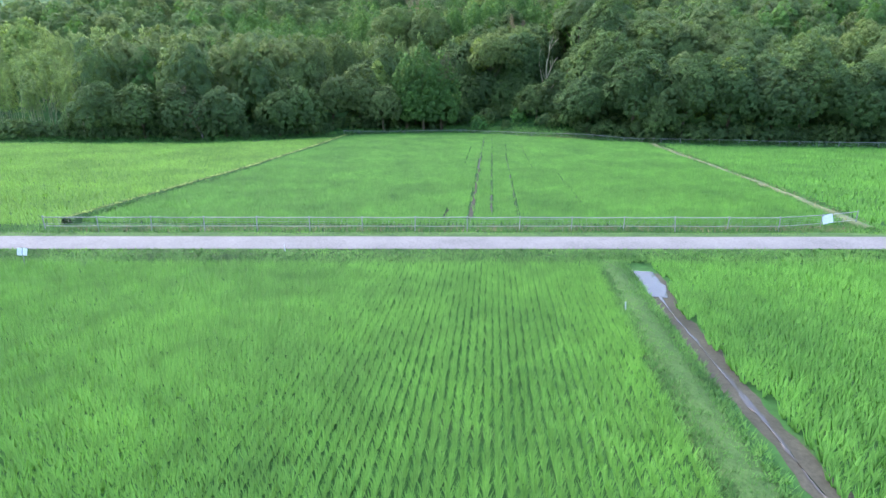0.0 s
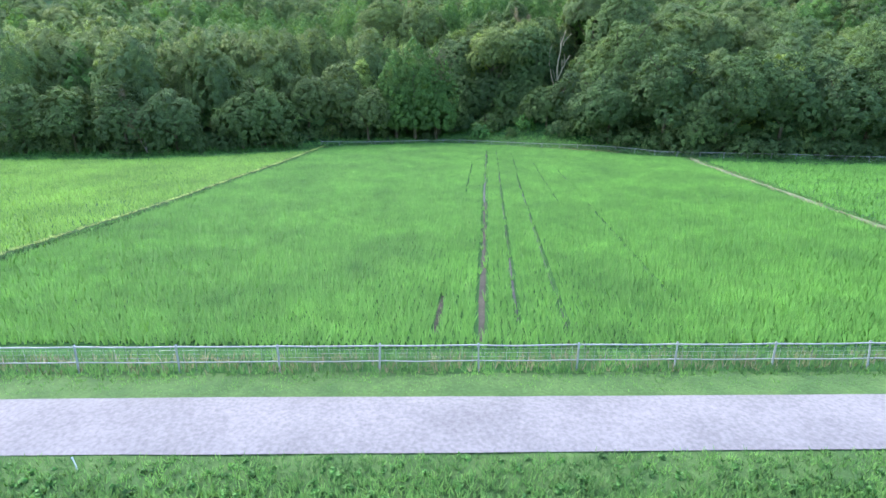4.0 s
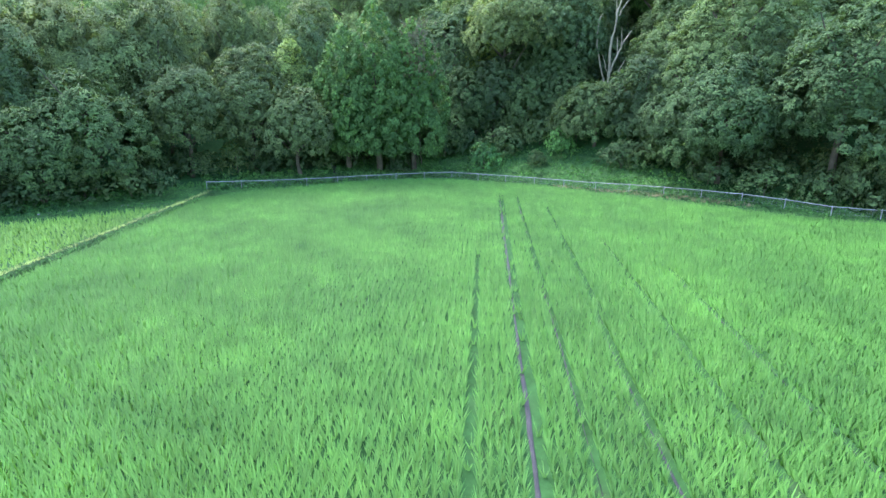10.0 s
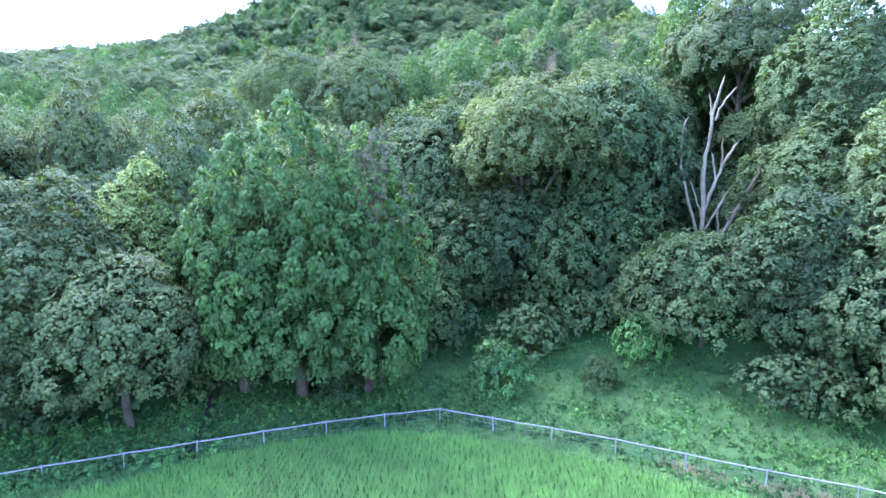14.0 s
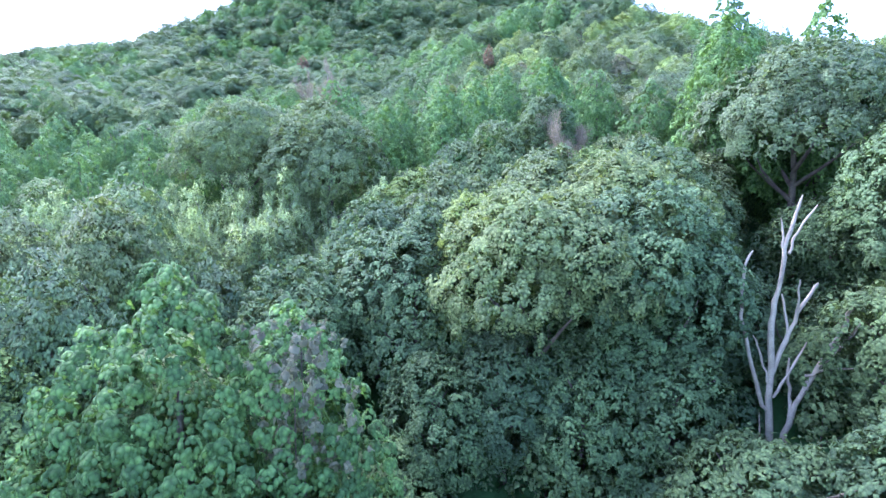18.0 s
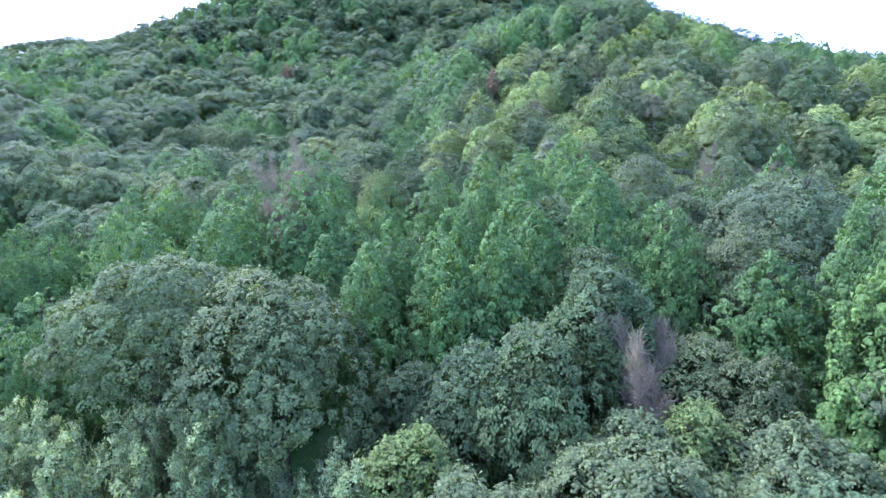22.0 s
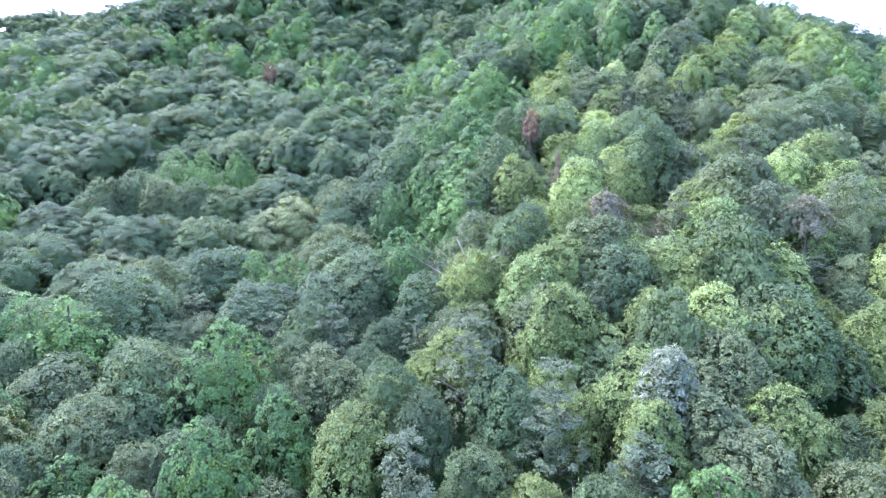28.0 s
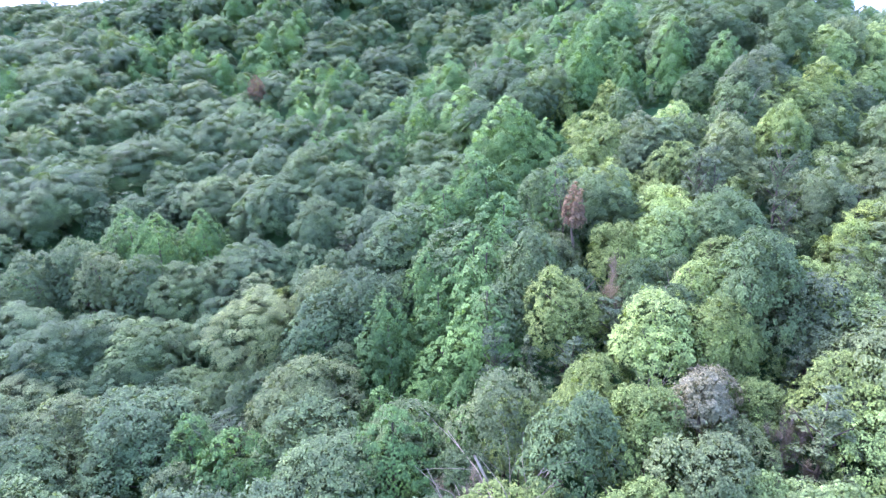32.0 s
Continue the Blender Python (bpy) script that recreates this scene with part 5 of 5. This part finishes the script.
for dx in (-0.3, 0.3):
    tv, tf = tube([(dx, -0.06, 0.26), (dx, 0.03, 0.34), (dx, 0.05, 0.26)], [0.012] * 3, 5)
    part("tie", mesh_of("tie", tv, [tf], [M["wire"]]), board)
board.matrix_world = pose(28.6, 40.35, 0.78, 0, 0, 8)
tagged(board, "plain white sheet tied to the end of a fence", "board")
for x, y in ((-8.0, 32.7), (9.6, 24.5), (12.2, 12.5)):
    st = new("marker_stake")
    v, f = tube([(0, 0, -0.2), (0.01, 0, 0.35), (0, 0, 0.55)], [0.018, 0.018, 0.012], 6)
    part("stick", mesh_of("stick", v, [f], [M["white"]], smooth=True), st)
    v, f = tube([(0, 0, 0.55), (0, 0, 0.6)], [0.024, 0.02], 6)
    part("cap", mesh_of("cap", v, [f], [M["white"]], smooth=True), st)
    st.matrix_world = pose(x, y, 0.05, 4, -5, 0)
    tagged(st, "short white marker stake in the grass", "stake")

# ---- the dead tree ----
FORK = np.array((23.5, 137.3, 12.7))
# each limb: girth at foot and end, then (across, height) along it
STEMS = ((0.27, 0.08, (0.05, -9.5), (0.0, -3.5), (-0.05, -1.0), (-0.2, 2.0), (0.05, 3.6), (0.3, 5.3), (0.65, 6.6), (1.1, 7.9)),
         (0.16, 0.07, (-0.05, -2.2), (-0.45, -1.7), (-1.4, 0.6), (-1.95, 2.6), (-2.05, 4.3), (-1.5, 5.5)),
         (0.10, 0.06, (0.55, 5.3), (1.2, 6.3), (2.5, 7.4)),
         (0.08, 0.05, (0.3, 5.4), (0.15, 6.9)),
         (0.16, 0.09, (-0.05, -0.3), (0.8, 1.6), (1.6, 3.1), (2.35, 3.9)),
         (0.09, 0.08, (0.75, 1.6), (0.72, 3.35)),
         (0.07, 0.05, (1.15, 2.4), (1.05, 3.6), (0.85, 4.2)),
         (0.10, 0.06, (0.1, -1.4), (1.1, -0.1), (1.95, 1.2)),
         (0.09, 0.05, (-0.05, -0.9), (-0.7, 0.5), (-1.2, 1.6)),
         (0.24, 0.12, (0.5, -9.5), (0.75, -4.0), (1.2, -2.4), (2.1, -0.8), (3.5, 1.2), (4.1, 2.1), (4.5, 2.9)),
         (0.12, 0.08, (3.0, 0.2), (4.3, 0.9), (5.7, 1.9)),
         (0.09, 0.06, (1.9, -0.4), (3.2, -0.1), (4.45, -0.05)),
         (0.12, 0.08, (1.1, -2.4), (1.35, -1.2), (1.6, 0.2)))
dead = new("dead_tree")
rr = np.random.default_rng(9)
for i, (thick, thin, *stem) in enumerate(STEMS):
    q = np.array(stem) * (1.0, 1.22)
    q = np.c_[np.interp(np.linspace(0, 1, 3 * len(q)), np.linspace(0, 1, len(q)), q[:, 0]), np.interp(np.linspace(0, 1, 3 * len(q)), np.linspace(0, 1, len(q)), q[:, 1])]
    q[1:-1] += rr.normal(0, 0.05, (len(q) - 2, 2))
    depth = np.linspace(0, rr.normal(0, 0.6), len(q)) if i else np.zeros(len(q))
    girth = 0.85 * np.linspace(thick, thin, len(q)) * rr.uniform(0.85, 1.15, len(q))
    girth[-1] *= 0.55
    v, f = tube(np.c_[q[:, 0], depth, q[:, 1]], girth, 7)
    part("trunk" if thick > 0.2 else "limb", mesh_of("limb", v, [f], [M["dead_wood"]], smooth=True), dead)
dead.matrix_world = Matrix.Translation(FORK)
tagged(dead, "bleached dead tree with broken bare limbs", "dead tree")

# ---- withered climber on the cypress ----
rr = np.random.default_rng(31)
c = np.c_[rr.normal(0, 1.15, 150), rr.normal(0, 0.6, 150), rr.uniform(-3.6, 2.6, 150)]
k = clump_leaves(c, rr.uniform(0.12, 0.26, 150), rr, 5, 8, 0.24, 0.12, np.array((0, 1.5, -1)), hang=0.9)
climber = new("climber")
part("foliage", mesh_of("foliage", k[0][:, :3], [k[2]], [M["ivy"]]), climber)
v, f = joined([tube([(0.2 * i, 0.5, -14), (0.2 * i - 0.3, 0.3, -7), (0.15 * i, 0.2, 1.5)], [0.05, 0.04, 0.02], 5) for i in (-1, 1)])
part("stem", mesh_of("stem", v, [f], [M["bark"]], smooth=True), climber)
climber.matrix_world = pose(-0.9, 130.0, 15.6)
tagged(climber, "withered climber with grey dead leaves on cypress", "climbing plant")

# ---- weeds along the fence, drain ----
r = np.random.default_rng(77)


def weeds(name, line, half, n, size, mat, label, seed):
    q = np.random.default_rng(seed)
    x, y, z = along_line(line, half, q)(n)
    c = np.c_[x, y, z + size * q.uniform(0.3, 0.9, n)]
    k = clump_leaves(c, size * q.uniform(0.4, 0.8, n), q, 6, 14, size * 0.6, size * 0.36, np.c_[x, y, z - 0.4], up=0.5)
    return tagged(new(name, mesh_of(name, k[0][:, :3], [k[2]], [mat])), label, "weeds", kind="stuff")


weeds("fence_weeds", lerp_line((-23, 119.5), (-15.5, 123.2), (-9, 125.4)), 0.9, 240, 0.5, M["weed"], "tall leafy weeds growing through the fence", 1)
weeds("fence_weeds", lerp_line((-4.8, 127.2), (2.8, 129.2), (12, 124.9)), 0.7, 160, 0.3, M["weed"], "low weeds along the fence foot", 2)
weeds("fence_weeds", lerp_line((12, 123.6), (21.5, 118.2), (30, 112.2), (36, 107.3)), 0.8, 260, 0.32, M["weed"], "low weeds and dry stalks along the fence", 3)
weeds("meadow_weeds", lerp_line((-6, 130.5), (8, 131.5), (18, 127), (28, 118)), 2.6, 420, 0.34, M["weed"], "broad-leaved weeds scattered over the meadow", 4)
weeds("meadow_weeds", lerp_line((-24, 121.5), (-14, 127), (-4, 130.2), (6, 131)), 2.4, 620, 0.36, M["weed"], "broad-leaved weeds and ferns under the trees", 14)
weeds("meadow_weeds", lerp_line((2, 129.5), (10, 128), (20, 122), (30, 114)), 1.8, 520, 0.26, M["weed"], "low clover patches on the meadow", 15)
weeds("edge_weeds", lerp_line((-26, 117), (-34, 110), (-50, 104.5), (-80, 102.5)), 1.4, 420, 0.5, M["weed"], "rank weeds between rice and wood", 5)
weeds("edge_weeds", lerp_line((46, 105.6), (62, 103.4), (88, 101.6)), 0.9, 300, 0.5, M["weed"], "bright weeds on the field edge by the fence", 6)
weeds("bund_weeds", LEFT_BUND, 0.5, 260, 0.28, M["weed"], "low weeds on the bund", 7)
weeds("road_weeds", lerp_line((-60, ROAD(-60) - 2.4), (50, ROAD(50) - 2.4)), 0.9, 700, 0.24, M["weed"], "clover and low weeds on the road bank", 8)
tufts("dry_grass", 900, along_line(lerp_line((14, 122.6), (21.5, 118), (30, 112)), 0.5, r, 0.05), r, 4, 0.4, 0.6, 0.05, M["straw"], "straw-coloured grass along the far fence")
strip("mud", M["mud"], lerp_line((-26, 115.5), (-21.2, 118.2), (-16.5, 121.2)), 0.55, 0.03, 30, "bare earth at the corner of the rice plot", "mud", wob=0.1, crown=0.01)
n = 14
dl = lerp_line((-12.3, 133.2), (-11.0, 128.5), (-10.2, 125.0))
drain = [np.array(dl(v)) for v in np.linspace(0, 1, n)]
dv = np.concatenate([[(p[0] + a, p[1], float(ground_z(*p)) + b) for a, b in ((-0.24, 0.3), (-0.14, 0.2), (0.14, 0.2), (0.24, 0.3))] for p in drain])
di = np.arange(4 * n).reshape(n, 4)
df = np.stack([di[:-1, :-1], di[:-1, 1:], di[1:, 1:], di[1:, :-1]], -1).reshape(-1, 4)
# the channel's shade is painted on as a near-black surface
drain_ob = new("drain", mesh_of("drain", dv, [df], [M["shade_mud"]], smooth=True))
tagged(drain_ob, "narrow dark drain running down the meadow", "drain", kind="structure")
for i in range(16):
    st = part("stone", bm_mesh("stone", rounded_box(0.3 + 0.1 * rr.random(), 0.25, 0.2, 0.06), M["stone"]), None)
    x, y = -40 + rr.uniform(-1, 14), 106.0
    y = float(edge_y(x)) + 0.6 + rr.uniform(0, 0.5)
    st.matrix_world = pose(x, y, float(ground_z(x, y)) + 0.06, rr.uniform(-20, 20), rr.uniform(-20, 20), rr.uniform(0, 360))
    tagged(st, "rough grey stone at the edge of the field", "stone", "edge stones")

# ---- bleached snags standing in the wood ----
snag_meshes = []
for i in range(3):
    (sv, sf), _ = boughs(np.random.default_rng(400 + i), 7.5, 0.13, 2, 0.6, 4, 0.12 * (i - 1), True)
    snag_meshes.append(mesh_of("trunk", sv, [sf], [M["dead_wood"]], smooth=True))
for i, (x, y, s) in enumerate(((49.7, 217.8, 1.3), (56, 217.5, 1.0), (11.9, 243.5, 1.25), (21.8, 242.5, 1.2), (15.4, 253.7, 1.2), (57.4, 302.4, 1.3), (-33.8, 358.6, 1.7), (-21.4, 259.3, 1.2), (49.2, 286.2, 1.2), (20.4, 383.8, 1.5), (33.0, 262.0, 1.2), (26.5, 252.0, 1.15))):
    root = new("dead_tree")
    part("trunk", snag_meshes[i % 3], root)
    root.matrix_world = pose(x, y, float(ground_z(x, y)), 0, 0, i * 77) @ Matrix.Diagonal((s, s, s * 1.12, 1))
    tagged(root, "slender bleached snag with broken branches in the wood", "dead tree", "snags")

# ---- a broken, sprawling dead crown among the yellow-green trees ----
(sv, sf), _ = boughs(np.random.default_rng(412), 15.0, 0.22, 2, 1.3, 9, 0.06, True)
root = new("dead_tree")
part("trunk", mesh_of("trunk", sv, [sf], [M["dead_wood"]], smooth=True), root)
root.matrix_world = pose(11.4, 243.8, float(ground_z(11.4, 243.8)) + 1.6, 0, 0, 40)
tagged(root, "sprawling bleached dead tree lying over the canopy", "dead tree", "snags")
